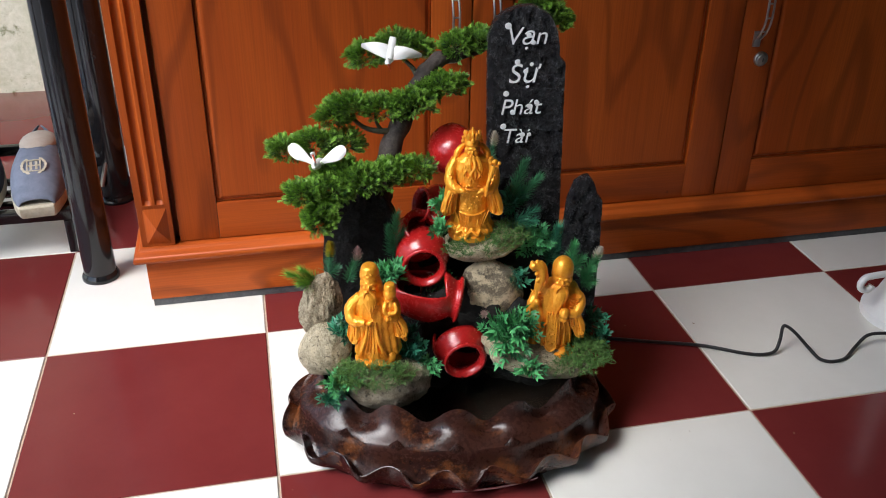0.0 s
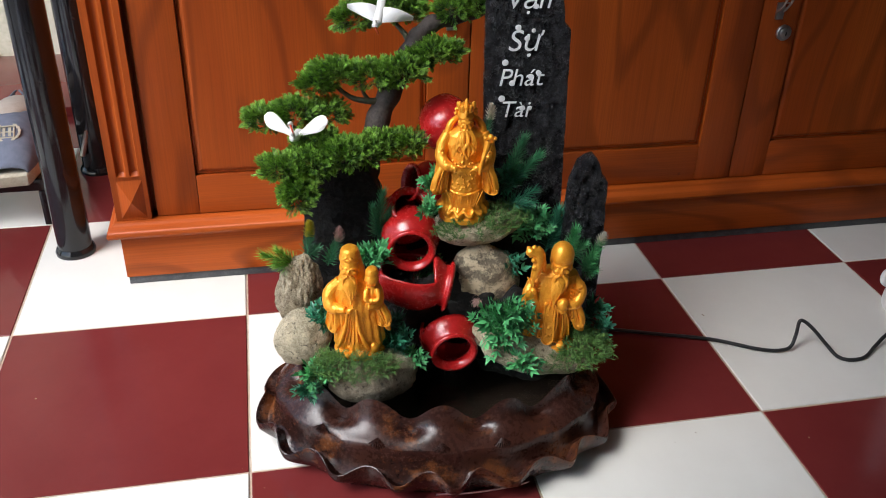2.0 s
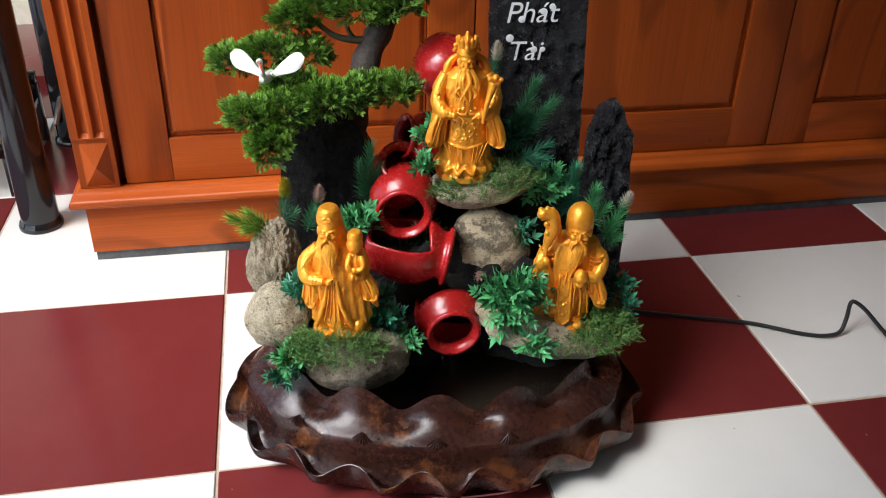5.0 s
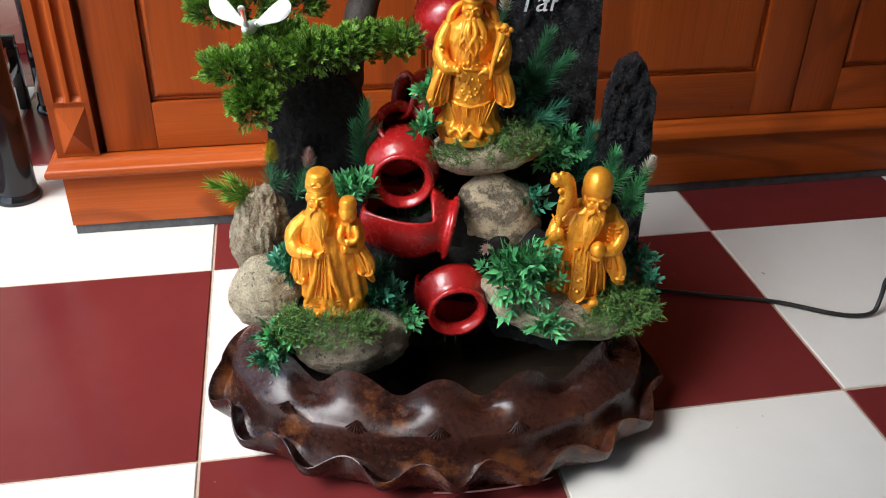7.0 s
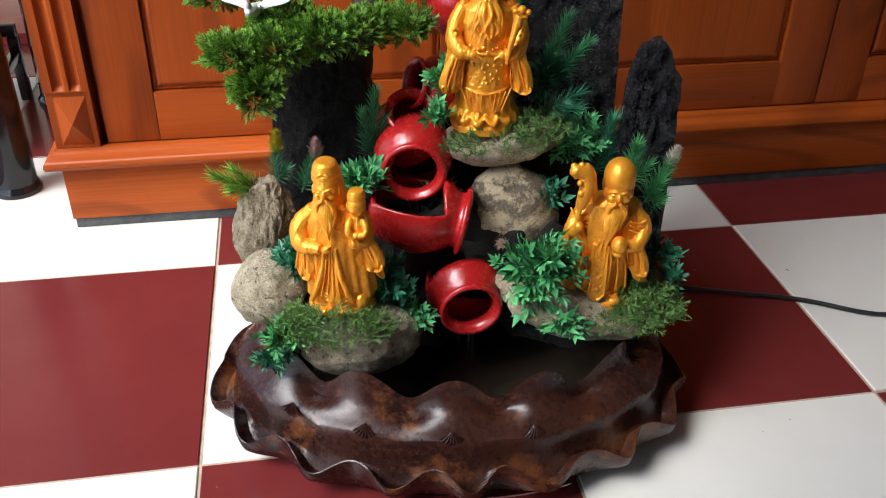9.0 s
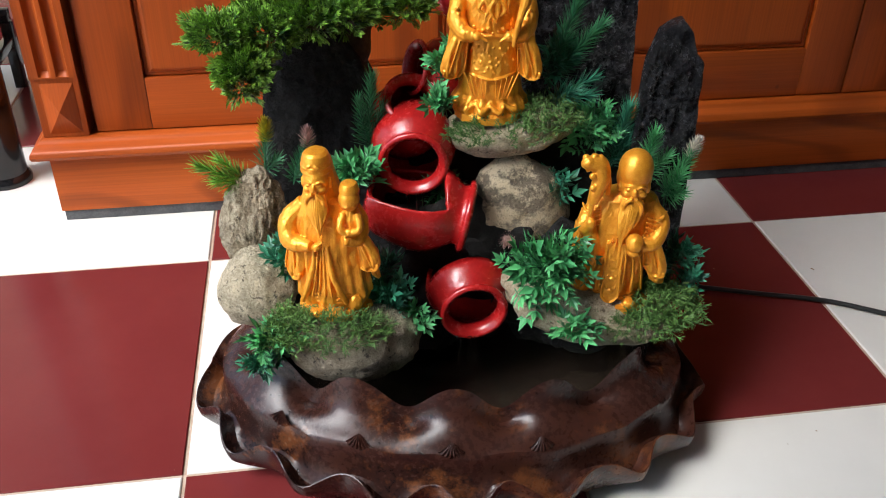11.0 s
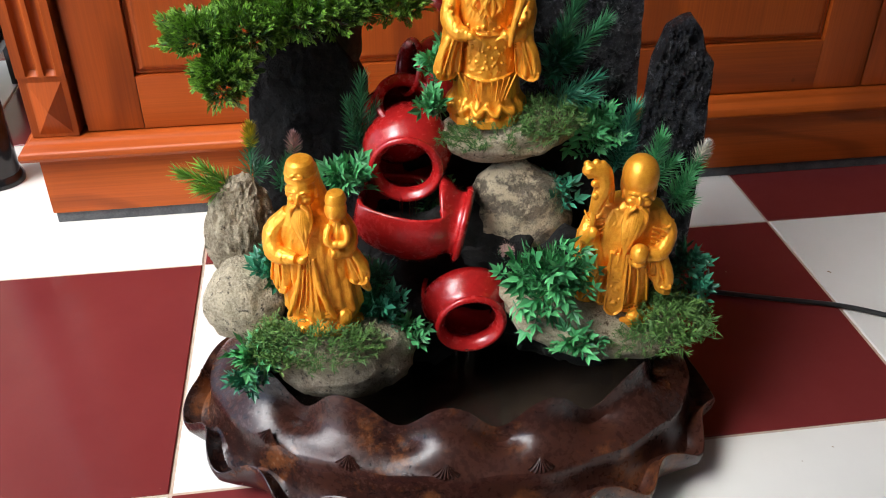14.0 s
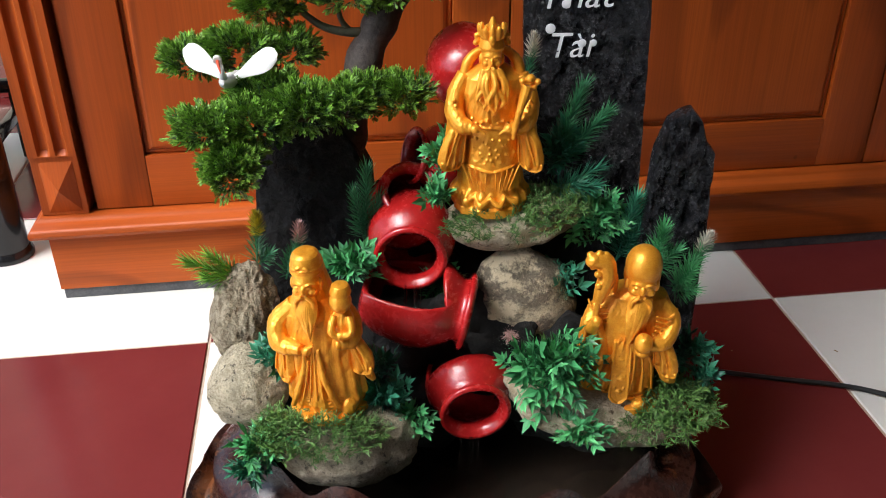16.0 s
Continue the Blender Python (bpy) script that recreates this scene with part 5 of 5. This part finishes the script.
# ---- white birds ----
def bird(loc, turn, tilt, roll, label, lift, pointed, scale=1.0):
    t = thing("crane_ornament", loc, label, "bird ornament", "white plastic cranes")
    t.matrix_basis = pose(*loc, tilt, roll, turn) @ Matrix.Scale(scale, 4)
    b = bmesh.new()
    rings = []
    for y, z, rx, rz in ((-0.010, 0.001, 0.0012, 0.0012), (-0.007, 0.0005, 0.0035, 0.0034), (0.0, 0, 0.005, 0.0046), (0.007, 0.0, 0.0038, 0.0034), (0.013, 0.001, 0.0036, 0.0012), (0.016, 0.0015, 0.003, 0.0006)):
        rings.append([Vector((rx * math.cos(2 * math.pi * k / 14), y, z + rz * math.sin(2 * math.pi * k / 14))) for k in range(14)])
    loft(b, rings)
    p = curve_points([(0, -0.006, 0.002), (0, -0.0095, 0.007), (-0.001, -0.0085, 0.012), (-0.001, -0.0105, 0.0158), (0, -0.0135, 0.0150)], 5)
    tube(b, p, [0.0024 - 0.0008 * min(1, i / 10) + (0.0009 if i > 16 else 0) for i in range(len(p))], 10)
    part("body", b, M_WHITE, t)
    b = bmesh.new()
    tube(b, [(0, -0.0135, 0.0150), (0.002, -0.0165, 0.0118), (0.0035, -0.0185, 0.009)], [0.0010, 0.0008, 0.0002], 7)
    part("beak", b, M_BEAK, t, "red-orange beak")
    for s in (-1, 1):
        b = bmesh.new()
        top_, bot_ = [], []
        for i in range(11):
            u = i / 10
            x = s * (0.003 + 0.026 * u)
            z = 0.002 + lift * (u ** 1.2) * 0.017 + 0.003 * math.sin(u * 3.1)
            if pointed:
                w = 0.0062 * (1 - u ** 1.7) + 0.0006
            else:
                w = 0.0016 + 0.0056 * math.sin(math.pi * min(1, u * 0.95) ** 1.7) ** 0.8 if u < 0.62 else 0.0072 * math.sqrt(max(0.02, 1 - ((u - 0.62) / 0.385) ** 2.6))
            yc = 0.001 + 0.004 * u
            top_.append([b.verts.new((x, yc + w * v * (1 if pointed else 0.55), z + 0.0011 - 0.0012 * v * v + (0.0035 * v * u if pointed else 0.84 * w * v))) for v in (-1, -0.5, 0, 0.5, 1)])
            bot_.append([b.verts.new((x, yc + w * v * (1 if pointed else 0.55), z - 0.0002 - 0.0012 * v * v + (0.0035 * v * u if pointed else 0.84 * w * v))) for v in (-1, -0.5, 0, 0.5, 1)])
        for g, flip in ((top_, s < 0), (bot_, s > 0)):
            for r0, r1 in zip(g, g[1:]):
                for i in range(4):
                    f = (r0[i], r1[i], r1[i + 1], r0[i + 1])
                    b.faces.new(f if flip else f[::-1])
        for i in (0, 4):
            for j in range(10):
                b.faces.new((top_[j][i], top_[j + 1][i], bot_[j + 1][i], bot_[j][i]))
        for j in (0, 10):
            for i in range(4):
                b.faces.new((top_[j][i], top_[j][i + 1], bot_[j][i + 1], bot_[j][i]))
        bmesh.ops.recalc_face_normals(b, faces=b.faces[:])
        part("wing", b, M_WHITE, t)
    return t


bird((0.077, 0.086, 0.350), -16, -4, 0, "white plastic crane with raised wings on the pine", 0.75, False, 1.12)
bird((0.170, 0.150, 0.452), -14, 58, 8, "white plastic crane with spread wings diving over the pine", -0.45, True, 1.2)


# ---- plants on the stones ----
def leafy(loc, r, count, material, label, size=0.016, bias=(0, -0.3, 0.6), group="plastic leaf sprays"):
    """A spray of little stems that end in fans of pointed leaves."""
    size *= 1.1
    t = thing("leaf_spray", loc, label, "plant", group)
    B = Blades()
    for i in range(count):
        d = rand_dir(bias)
        q_ = random.uniform(0.25, 1.05)
        end = Vector((d.x * r[0], d.y * r[1], d.z * r[2])) * q_
        out = (Vector((d.x, d.y, d.z)) + Vector((0, -0.2, 0.35)) + rand_dir() * 0.7).normalized()
        big = size * random.uniform(0.7, 1.15)
        root = end - out * big * 1.3
        B.stem(root, end, 0.0005, 0, 0.2)
        nrm = (Vector((0, -0.45, 0.75)) + rand_dir() * 0.8).normalized()
        side = out.cross(nrm).normalized() if abs(out.dot(nrm)) < 0.98 else out.orthogonal().normalized()
        nrm = side.cross(out)
        light = random.uniform(0.35, 1.0)
        for a in ((-62, -30, 0, 32, 64) if random.random() < 0.4 else (-44, 3, 46)):
            w = (out * math.cos(radians(a + random.uniform(-9, 9))) + side * math.sin(radians(a)) + nrm * random.uniform(-0.3, 0.3)).normalized()
            ln = big * (1.1 - 0.4 * abs(a) / 64) * random.uniform(0.85, 1.15)
            B.blade(end, w, ln, ln * random.uniform(0.34, 0.46), nrm + rand_dir() * 0.3, random.uniform(0.1, 0.25), light * 0.3, light, 0.46)
        for u in (0.35, 0.7):
            p_ = root.lerp(end, u)
            for s in (-1, 1):
                w = (side * s + out * random.uniform(0.4, 0.8) + nrm * random.uniform(-0.1, 0.4)).normalized()
                B.blade(p_, w, big * random.uniform(0.6, 0.85), big * 0.30, nrm, 0.2, light * 0.2, light * 0.85, 0.45)
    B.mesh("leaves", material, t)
    return t


def needles(loc, stems, material, label, length=0.010, dense=30, bloom=None, group="plastic needle sprays"):
    """Stems set with fine needles all round; bloom: a spiky flower head on the last stem."""
    t = thing("needle_spray", loc, label, "plant", group)
    B = Blades()
    for i, (end, rad) in enumerate(stems):
        e = Vector(end)
        d = e.normalized()
        s = d.orthogonal().normalized()
        u_ = d.cross(s)
        B.stem(Vector((0, 0, 0)), e, 0.0008, 0, 0.1)
        n_ = int(2.1 * dense * e.length / 0.03)
        for k in range(n_):
            u = 0.12 + 0.88 * k / n_
            a = k * 2.4
            w = (s * math.cos(a) + u_ * math.sin(a)) * (1.0 - 0.45 * u) + d * (0.55 + 0.6 * u)
            B.blade(e * u, w, rad * random.uniform(0.85, 1.1) * (1 - 0.25 * u), rad * 0.075, Vector(d), 0.2, 0.05, random.uniform(0.5, 1.0))
    B.mesh("needles", material, t)
    if bloom:
        at, way, ln, rad, mt, nm = bloom
        F = Blades()
        at, d = Vector(at), Vector(way).normalized()
        s = d.orthogonal().normalized()
        u_ = d.cross(s)
        for k in range(110):
            u = k / 110
            a = k * 2.4
            prof_ = math.sin(math.pi * min(1, 0.18 + 0.8 * u)) ** 0.6
            w = (s * math.cos(a) + u_ * math.sin(a)) * (0.9 - 0.5 * u) + d * (0.6 + u)
            F.blade(at + d * ln * u * 0.95, w, 1.3 * rad * prof_ * random.uniform(0.9, 1.1), rad * 0.20, d, 0.2, 0.1, random.uniform(0.6, 1))
        F.mesh("bloom", mt, t, nm)
    return t


def moss(loc, r, count, label, height=0.008, material=None, tufts=None):
    """Low tufts of finely branched moss over an oval patch."""
    t = thing("moss_clump", loc, label, "moss", "moss on the stones")
    B = Blades()
    for i in range(count):
        a, q = random.uniform(0, 2 * math.pi), math.sqrt(random.random())
        p = Vector((r[0] * q * math.cos(a), r[1] * q * math.sin(a), -r[2] * q * q))
        d = (Vector((math.cos(a) * q * 1.1, math.sin(a) * q * 1.1, 0.75)) + rand_dir() * 0.45).normalized()
        h = height * random.uniform(0.7, 1.3)
        B.stem(p, p + d * h, 0.00035, 0.0, 0.4)
        for k in range(10):
            o = p + d * h * (0.3 + 0.07 * k)
            w = (d * 0.6 + rand_dir()).normalized()
            B.blade(o, w, h * random.uniform(0.3, 0.48), h * 0.075, rand_dir(), 0.2, 0.2, random.uniform(0.4, 1.0))
    B.mesh("tuft", material or M_MOSS, t)
    return t


# round the left stone
moss((0.124, -0.024, 0.148), (0.040, 0.016, 0.018), 420, "green moss tufts at the feet of a gold statue", 0.010)
moss((0.099, -0.018, 0.146), (0.018, 0.016, 0.020), 170, "green moss tufts between stone and leaves", 0.011)
leafy((0.083, -0.022, 0.132), (0.022, 0.014, 0.016), 46, M_LEAF, "bright green leaf spray hanging over the basin rim", 0.0093)
leafy((0.074, -0.024, 0.112), (0.018, 0.012, 0.010), 32, M_LEAF_DEEP, "blue-green leaf spray hanging over the basin rim", 0.0087)
leafy((0.094, 0.025, 0.168), (0.014, 0.012, 0.016), 32, M_LEAF_DEEP, "blue-green leaf spray beside a tall stone", 0.0087)
leafy((0.168, 0.000, 0.142), (0.022, 0.014, 0.022), 57, M_LEAF_DEEP, "dark green leaf spray beside a gold statue", 0.0093)
leafy((0.185, -0.004, 0.128), (0.018, 0.012, 0.014), 32, M_LEAF, "green leaf spray next to the lowest jar", 0.0087)
leafy((0.163, 0.012, 0.163), (0.020, 0.012, 0.018), 28, M_LEAF_DEEP, "dark green leaf spray behind a gold statue", 0.0087)
leafy((0.150, 0.052, 0.222), (0.020, 0.012, 0.016), 37, M_LEAF, "green leaf spray behind a statue's head", 0.0106)
needles((0.160, 0.085, 0.222), [((0.004, -0.008, 0.062), 0.017), ((-0.006, -0.006, 0.045), 0.015), ((0.012, -0.004, 0.040), 0.014)], M_NEEDLE, "dark green needle spray standing before the black slab", dense=44)
needles((0.103, 0.060, 0.211), [((0.012, -0.004, 0.034), 0.015), ((0.006, -0.010, 0.026), 0.014)], M_NEEDLE, "needle spray with a pink bloom", dense=40,
        bloom=((0.012, -0.004, 0.030), (0.05, -0.1, 1), 0.017, 0.008, M_PINK, "pink spiky bloom"))
needles((0.072, 0.066, 0.210), [((-0.034, -0.008, 0.020), 0.018), ((-0.022, -0.012, 0.010), 0.017), ((-0.020, -0.004, 0.022), 0.016)], M_NEEDLE_LIME, "lime green needle spray on a tall stone", dense=40)
needles((0.082, 0.074, 0.215), [((0.003, -0.004, 0.030), 0.015), ((0.010, -0.008, 0.014), 0.014)], M_NEEDLE, "needle spray with a yellow bloom", dense=40,
        bloom=((0.003, -0.004, 0.026), (0.05, -0.1, 1), 0.019, 0.009, M_YELLOW, "yellow spiky bloom"))

# round the top stone
moss((0.258, 0.052, 0.260), (0.040, 0.016, 0.014), 320, "green moss covering the top stone", 0.008)
moss((0.292, 0.060, 0.264), (0.022, 0.018, 0.012), 200, "green moss tufts beside the crowned statue", 0.010)
leafy((0.216, 0.075, 0.292), (0.014, 0.012, 0.022), 44, M_LEAF, "green leaf spray beside the crowned statue", 0.0087)
leafy((0.212, 0.058, 0.272), (0.012, 0.012, 0.010), 25, M_LEAF, "pale green leaf spray beside the top stone", 0.0099)
needles((0.296, 0.090, 0.272), [((0.018, -0.008, 0.064), 0.019), ((0.034, -0.012, 0.046), 0.019), ((0.010, -0.010, 0.036), 0.017)], M_NEEDLE, "green needle spray behind the top stone", dense=46)
needles((0.276, 0.105, 0.325), [((0.006, -0.004, 0.030), 0.013)], M_NEEDLE, "needle spray with a pale bloom behind the crown", dense=40,
        bloom=((0.006, -0.004, 0.027), (0, -0.1, 1), 0.018, 0.008, M_CREAM, "cream spiky bloom"))
leafy((0.302, 0.085, 0.285), (0.018, 0.014, 0.022), 44, M_LEAF_DEEP, "dark green leaf spray behind the top stone", 0.0099)
needles((0.296, 0.075, 0.262), [((0.024, -0.018, 0.012), 0.020), ((0.012, -0.022, 0.018), 0.018), ((0.030, -0.006, 0.020), 0.018)], M_LEAF_DEEP, "blue-green arching needle spray", dense=26)
leafy((0.330, 0.068, 0.240), (0.022, 0.014, 0.024), 64, M_LEAF, "green leaf spray before the tall slab", 0.0093)
needles((0.345, 0.066, 0.206), [((0.006, -0.012, 0.056), 0.020), ((0.014, -0.010, 0.036), 0.018)], M_LEAF_DEEP, "blue-green needle spray before the short slab", dense=50)

# round the right stone
leafy((0.215, 0.062, 0.196), (0.018, 0.010, 0.016), 37, M_LEAF, "green leaf spray between jars and stone", 0.0081)
leafy((0.300, 0.050, 0.200), (0.014, 0.010, 0.018), 25, M_LEAF_DEEP, "dark green leaf spray behind the grey stone", 0.0087)
needles((0.252, 0.046, 0.150), [((0.006, -0.006, 0.010), 0.014), ((0.010, -0.010, 0.002), 0.014)], M_NEEDLE, "fine needle spray with a pinkish ball", dense=60)
leafy((0.283, -0.012, 0.166), (0.036, 0.018, 0.036), 120, M_LEAF, "bright green leaf spray beside the staff statue", 0.0112)
leafy((0.302, -0.028, 0.126), (0.020, 0.010, 0.010), 37, M_LEAF, "bright green leaf spray hanging down the beige stone", 0.0093)
needles((0.362, 0.036, 0.214), [((0.000, -0.012, 0.040), 0.018), ((0.010, -0.014, 0.024), 0.016)], M_LEAF, "green needle spray behind the bald statue", dense=44)
needles((0.374, 0.022, 0.206), [((0.010, -0.014, 0.040), 0.017), ((0.004, -0.016, 0.026), 0.016), ((0.006, -0.018, 0.012), 0.015)], M_LEAF, "green needle spray with a cream bloom", dense=40,
        bloom=((0.009, -0.013, 0.038), (0.25, -0.2, 1), 0.017, 0.008, M_CREAM, "cream spiky bloom"))
moss((0.372, -0.012, 0.138), (0.024, 0.018, 0.018), 300, "curly green moss beside the staff statue", 0.014)
moss((0.348, -0.026, 0.130), (0.032, 0.012, 0.014), 170, "green moss tufts at the feet of the bald statue", 0.008)
leafy((0.388, 0.010, 0.160), (0.016, 0.014, 0.016), 32, M_LEAF_DEEP, "dark green leaf spray at the edge of the stone", 0.0087)
leafy((0.398, 0.002, 0.140), (0.012, 0.012, 0.014), 25, M_LEAF_DEEP, "dark green leaf spray over the basin edge", 0.0087)

ball = thing("flower_ball", (0.263, 0.040, 0.165), "small pinkish beige spiky flower ball", "flower")
F = Blades()
bm = bmesh.new()
ellipsoid(bm, (0, 0, 0), (0.0055, 0.0055, 0.0055), sub=2)
part("core", bm, surface("pinkish_core", (0.42, 0.27, 0.23), (0.55, 0.38, 0.33), 0.8, 900, 200, 0.5), ball)
for k in range(420):
    F.blade(Vector((0, 0, 0)), rand_dir(), 0.0085 * random.uniform(0.9, 1.08), 0.0014, rand_dir(), 0.2, 0.2, random.uniform(0.6, 1))
F.mesh("petals", M_PINK, ball)


placed_low = (basin, water)
for ob in set(bpy.data.objects) - before_fountain:
    if ob.parent is None and ob not in placed_low:
        ob.matrix_basis = SETTLE @ ob.matrix_basis


# ---- cable and small things on the floor ----
bm = bmesh.new()
tube(bm, curve_points([(0.395, 0.150, 0.030), (0.425, 0.190, 0.012), (0.470, 0.186, 0.0036), (0.535, 0.163, 0.0035), (0.600, 0.141, 0.0035), (0.650, 0.112, 0.0035), (0.676, 0.103, 0.0036),
                       (0.695, 0.104, 0.006), (0.7035, 0.110, 0.020), (0.7055, 0.113, 0.038), (0.7105, 0.112, 0.0405), (0.722, 0.105, 0.032), (0.738, 0.090, 0.014), (0.748, 0.077, 0.0045), (0.762, 0.069, 0.0035), (0.785, 0.072, 0.0035),
                       (0.812, 0.090, 0.006), (0.835, 0.098, 0.018), (0.86, 0.092, 0.022), (0.90, 0.09, 0.014), (0.96, 0.10, 0.0035), (1.10, 0.12, 0.0035)], 7), 0.0024, 10)
tagged(link_mesh("power_cable", bm, M_CABLE), "black pump power cable lying kinked on the floor", "cable")

# white cast foot of a stand at the cable's end
stand = thing("white_stand", (0.945, 0.155, 0), "white painted stand with a scrolled foot", "stand")
bm = bmesh.new()
loft(bm, [ring((0, 0, z), r, r, 36) for z, r in ((0.0, 0.066), (0.012, 0.066), (0.018, 0.058), (0.030, 0.050), (0.050, 0.043), (0.070, 0.036), (0.10, 0.026), (0.16, 0.020), (0.30, 0.018))])
part("foot", bm, M_WHITE, stand)
bm = bmesh.new()
pts = [(-0.022, 0, 0.088), (-0.045, 0, 0.081), (-0.065, 0, 0.080)] + [(-0.084 + 0.014 * math.cos(radians(a)) * (1 - a / 900), 0.0, 0.066 + 0.014 * math.sin(radians(a)) * (1 - a / 900)) for a in range(80, 341, 26)]
tube(bm, curve_points(pts, 4), 0.0052, 10)
part("scroll", bm, M_WHITE, stand)

# ---- shoe rack and shoes ----
rack = thing("shoe_rack", (-0.42, 0.60, 0), "black metal shoe rack beside the cabinet", "shoe rack")
for nm, args in (("front_rail", (-0.30, 0.125, 0.0, 0.016, 0.060, 0.080)), ("back_rail", (-0.30, 0.125, 0.20, 0.214, 0.098, 0.116)),
                 ("side_rail", (0.112, 0.125, 0.016, 0.20, 0.064, 0.078)), ("side_rail", (-0.30, -0.287, 0.016, 0.20, 0.064, 0.078)),
                 ("leg", (0.111, 0.126, 0.0005, 0.015, 0, 0.0595)), ("leg", (-0.30, -0.286, 0.0005, 0.015, 0, 0.0595)),
                 ("leg", (0.111, 0.126, 0.2005, 0.215, 0, 0.0975)), ("leg", (-0.30, -0.286, 0.2005, 0.215, 0, 0.0975)),
                 ("slat", (-0.286, 0.111, 0.045, 0.058, 0.066, 0.076)), ("slat", (-0.286, 0.111, 0.09, 0.103, 0.066, 0.076)), ("slat", (-0.286, 0.111, 0.14, 0.153, 0.066, 0.076))):
    bm = bmesh.new()
    box(bm, *args, 0.002)
    part(nm, bm, M_POLE, rack)
bm = bmesh.new()
tube(bm, [(0.150, 0.17, 0.04), (0.185, 0.19, 0.155)], 0.0045, 8)
part("brace", bm, M_STEEL, rack, "pale worn metal brace")


def shoe(loc, turn, canvas, label, crest):
    """A slip-on shoe: sole, canvas upper with an open top, lining; toe towards -y."""
    t = thing("shoe", loc, label, "shoe", "shoes on the rack")
    t.matrix_basis = pose(*loc, *turn)

    def section(u, grow=0.0):
        # half width along the foot, u from toe 0 to heel 1
        return (0.004 + 0.044 * math.sin(math.pi * min(1, 0.06 + u * 0.94)) ** 0.45 * (1 - 0.22 * u)) + grow
    b = bmesh.new()
    n_ = 40
    outl = []
    for i in range(n_):
        u = (1 - math.cos(math.pi * i / (n_ - 1))) / 2
        outl.append((u, 1))
    pts_ = [(section(u), -0.12 + 0.25 * u) for u, _ in outl] + [(-section(u), -0.12 + 0.25 * u) for u, _ in outl[::-1]]
    loft(b, [[Vector((x * k, y * k2, z)) for x, y in pts_] for z, k, k2 in ((0, 0.97, 0.98), (0.004, 1.02, 1.01), (0.018, 1.03, 1.015), (0.021, 0.98, 0.99))])
    part("sole", b, M_SOLE, t, "cream rubber sole")
    b = bmesh.new()
    grid_ = []
    for i in range(30):
        u = 0.01 + 0.98 * i / 29
        y = -0.118 + 0.245 * u
        w = section(u) * 0.97
        h = 0.020 + 0.050 * math.sin(min(1, u * 2.0 + 0.12) * math.pi / 2) - (0.02 * (u - 0.8) if u > 0.8 else 0)
        row_ = []
        open_ = 0 if u < 0.46 else min(1, (u - 0.46) * 7)
        for j in range(25):
            a = math.pi * (j / 24)
            span = a
            if open_:
                gap = 0.72 * open_ * (1 if u < 0.93 else max(0.0, (0.99 - u) / 0.06))
                span = a * (1 - gap / (math.pi / 2) * 0.72) if j <= 12 else math.pi - (math.pi - a) * (1 - gap / (math.pi / 2) * 0.72)
            row_.append(b.verts.new((w * math.cos(span), y, 0.019 + (h - 0.019) * math.sin(span) ** 0.75)))
        grid_.append((row_, open_))
    for (r0, o0), (r1, o1) in zip(grid_, grid_[1:]):
        for j in range(24):
            if j in (11, 12) and o0 > 0.2 and o1 > 0.2:
                continue
            b.faces.new((r0[j], r0[j + 1], r1[j + 1], r1[j]))
    ob = part("upper", b, canvas, t)
    so = ob.modifiers.new("cloth", "SOLIDIFY")
    so.thickness, so.offset = 0.003, 0
    baked(ob)
    b = bmesh.new()
    ellipsoid(b, (0, 0.062, 0.058), (0.031, 0.058, 0.016), (-6, 0, 0))
    part("insole", b, M_LINING, t, "beige lining")
    if crest:
        # embroidered crest drawn as plain shapes
        b = bmesh.new()
        for x0, x1, y0, y1 in ((-0.011, 0.011, -0.001, 0.001), (-0.011, -0.009, -0.013, 0.013), (0.009, 0.011, -0.013, 0.013), (-0.011, 0.011, 0.011, 0.013), (-0.011, 0.011, -0.013, -0.011), (-0.006, -0.002, -0.009, 0.009), (0.002, 0.006, -0.009, 0.009)):
            box(b, x0, x1, y0, y1, 0, 0.0015)
        for s in (-1, 1):
            for k in range(6):
                a = radians(-60 + 22 * k)
                ellipsoid(b, (s * 0.018 * math.cos(a), 0.018 * math.sin(a), 0.0005), (0.0028, 0.0045, 0.001), (0, 0, s * math.degrees(a)), 1)
        cr = part("crest", b, M_SOLE, t, "pale embroidered crest")
        cr.matrix_basis = pose(0, -0.055, 0.063, 24, 0, 0)
    return t


shoe((-0.352, 0.700, 0.0775), (0, 0, 6), M_CANVAS, "grey-blue canvas slip-on shoe with a pale crest", True)
shoe((-0.455, 0.705, 0.0775), (0, 0, 8), M_NAVY, "dark navy canvas shoe", False)


# ---- floor tiles ----
def tile_mesh(name, material):
    b = bmesh.new()
    h = TILE / 2 - 0.0015
    rings = [[Vector((sx * (h - i), sy * (h - i), z)) for sx, sy in ((-1, -1), (1, -1), (1, 1), (-1, 1))] for i, z in ((0, -0.006), (0, -0.0008), (0.0009, 0.0))]
    loft(b, rings)
    me = bpy.data.meshes.new(name)
    b.to_mesh(me)
    b.free()
    me.materials.append(material)
    return me


RED, PALE = tile_mesh("red_tile", M_RED_TILE), tile_mesh("white_tile", M_WHITE_TILE)
for i in range(-4, 12):
    for j in range(-12, 5):
        red = (i + j) % 2 == 1
        tile = new("red_tile" if red else "white_tile", RED if red else PALE)
        tile.parent = floor
        tile.matrix_basis = pose((i + 0.5) * TILE, (j + 0.5) * TILE, random.uniform(-0.0002, 0.0002), random.uniform(-0.05, 0.05), random.uniform(-0.05, 0.05), random.choice((0, 90, 180, 270)))
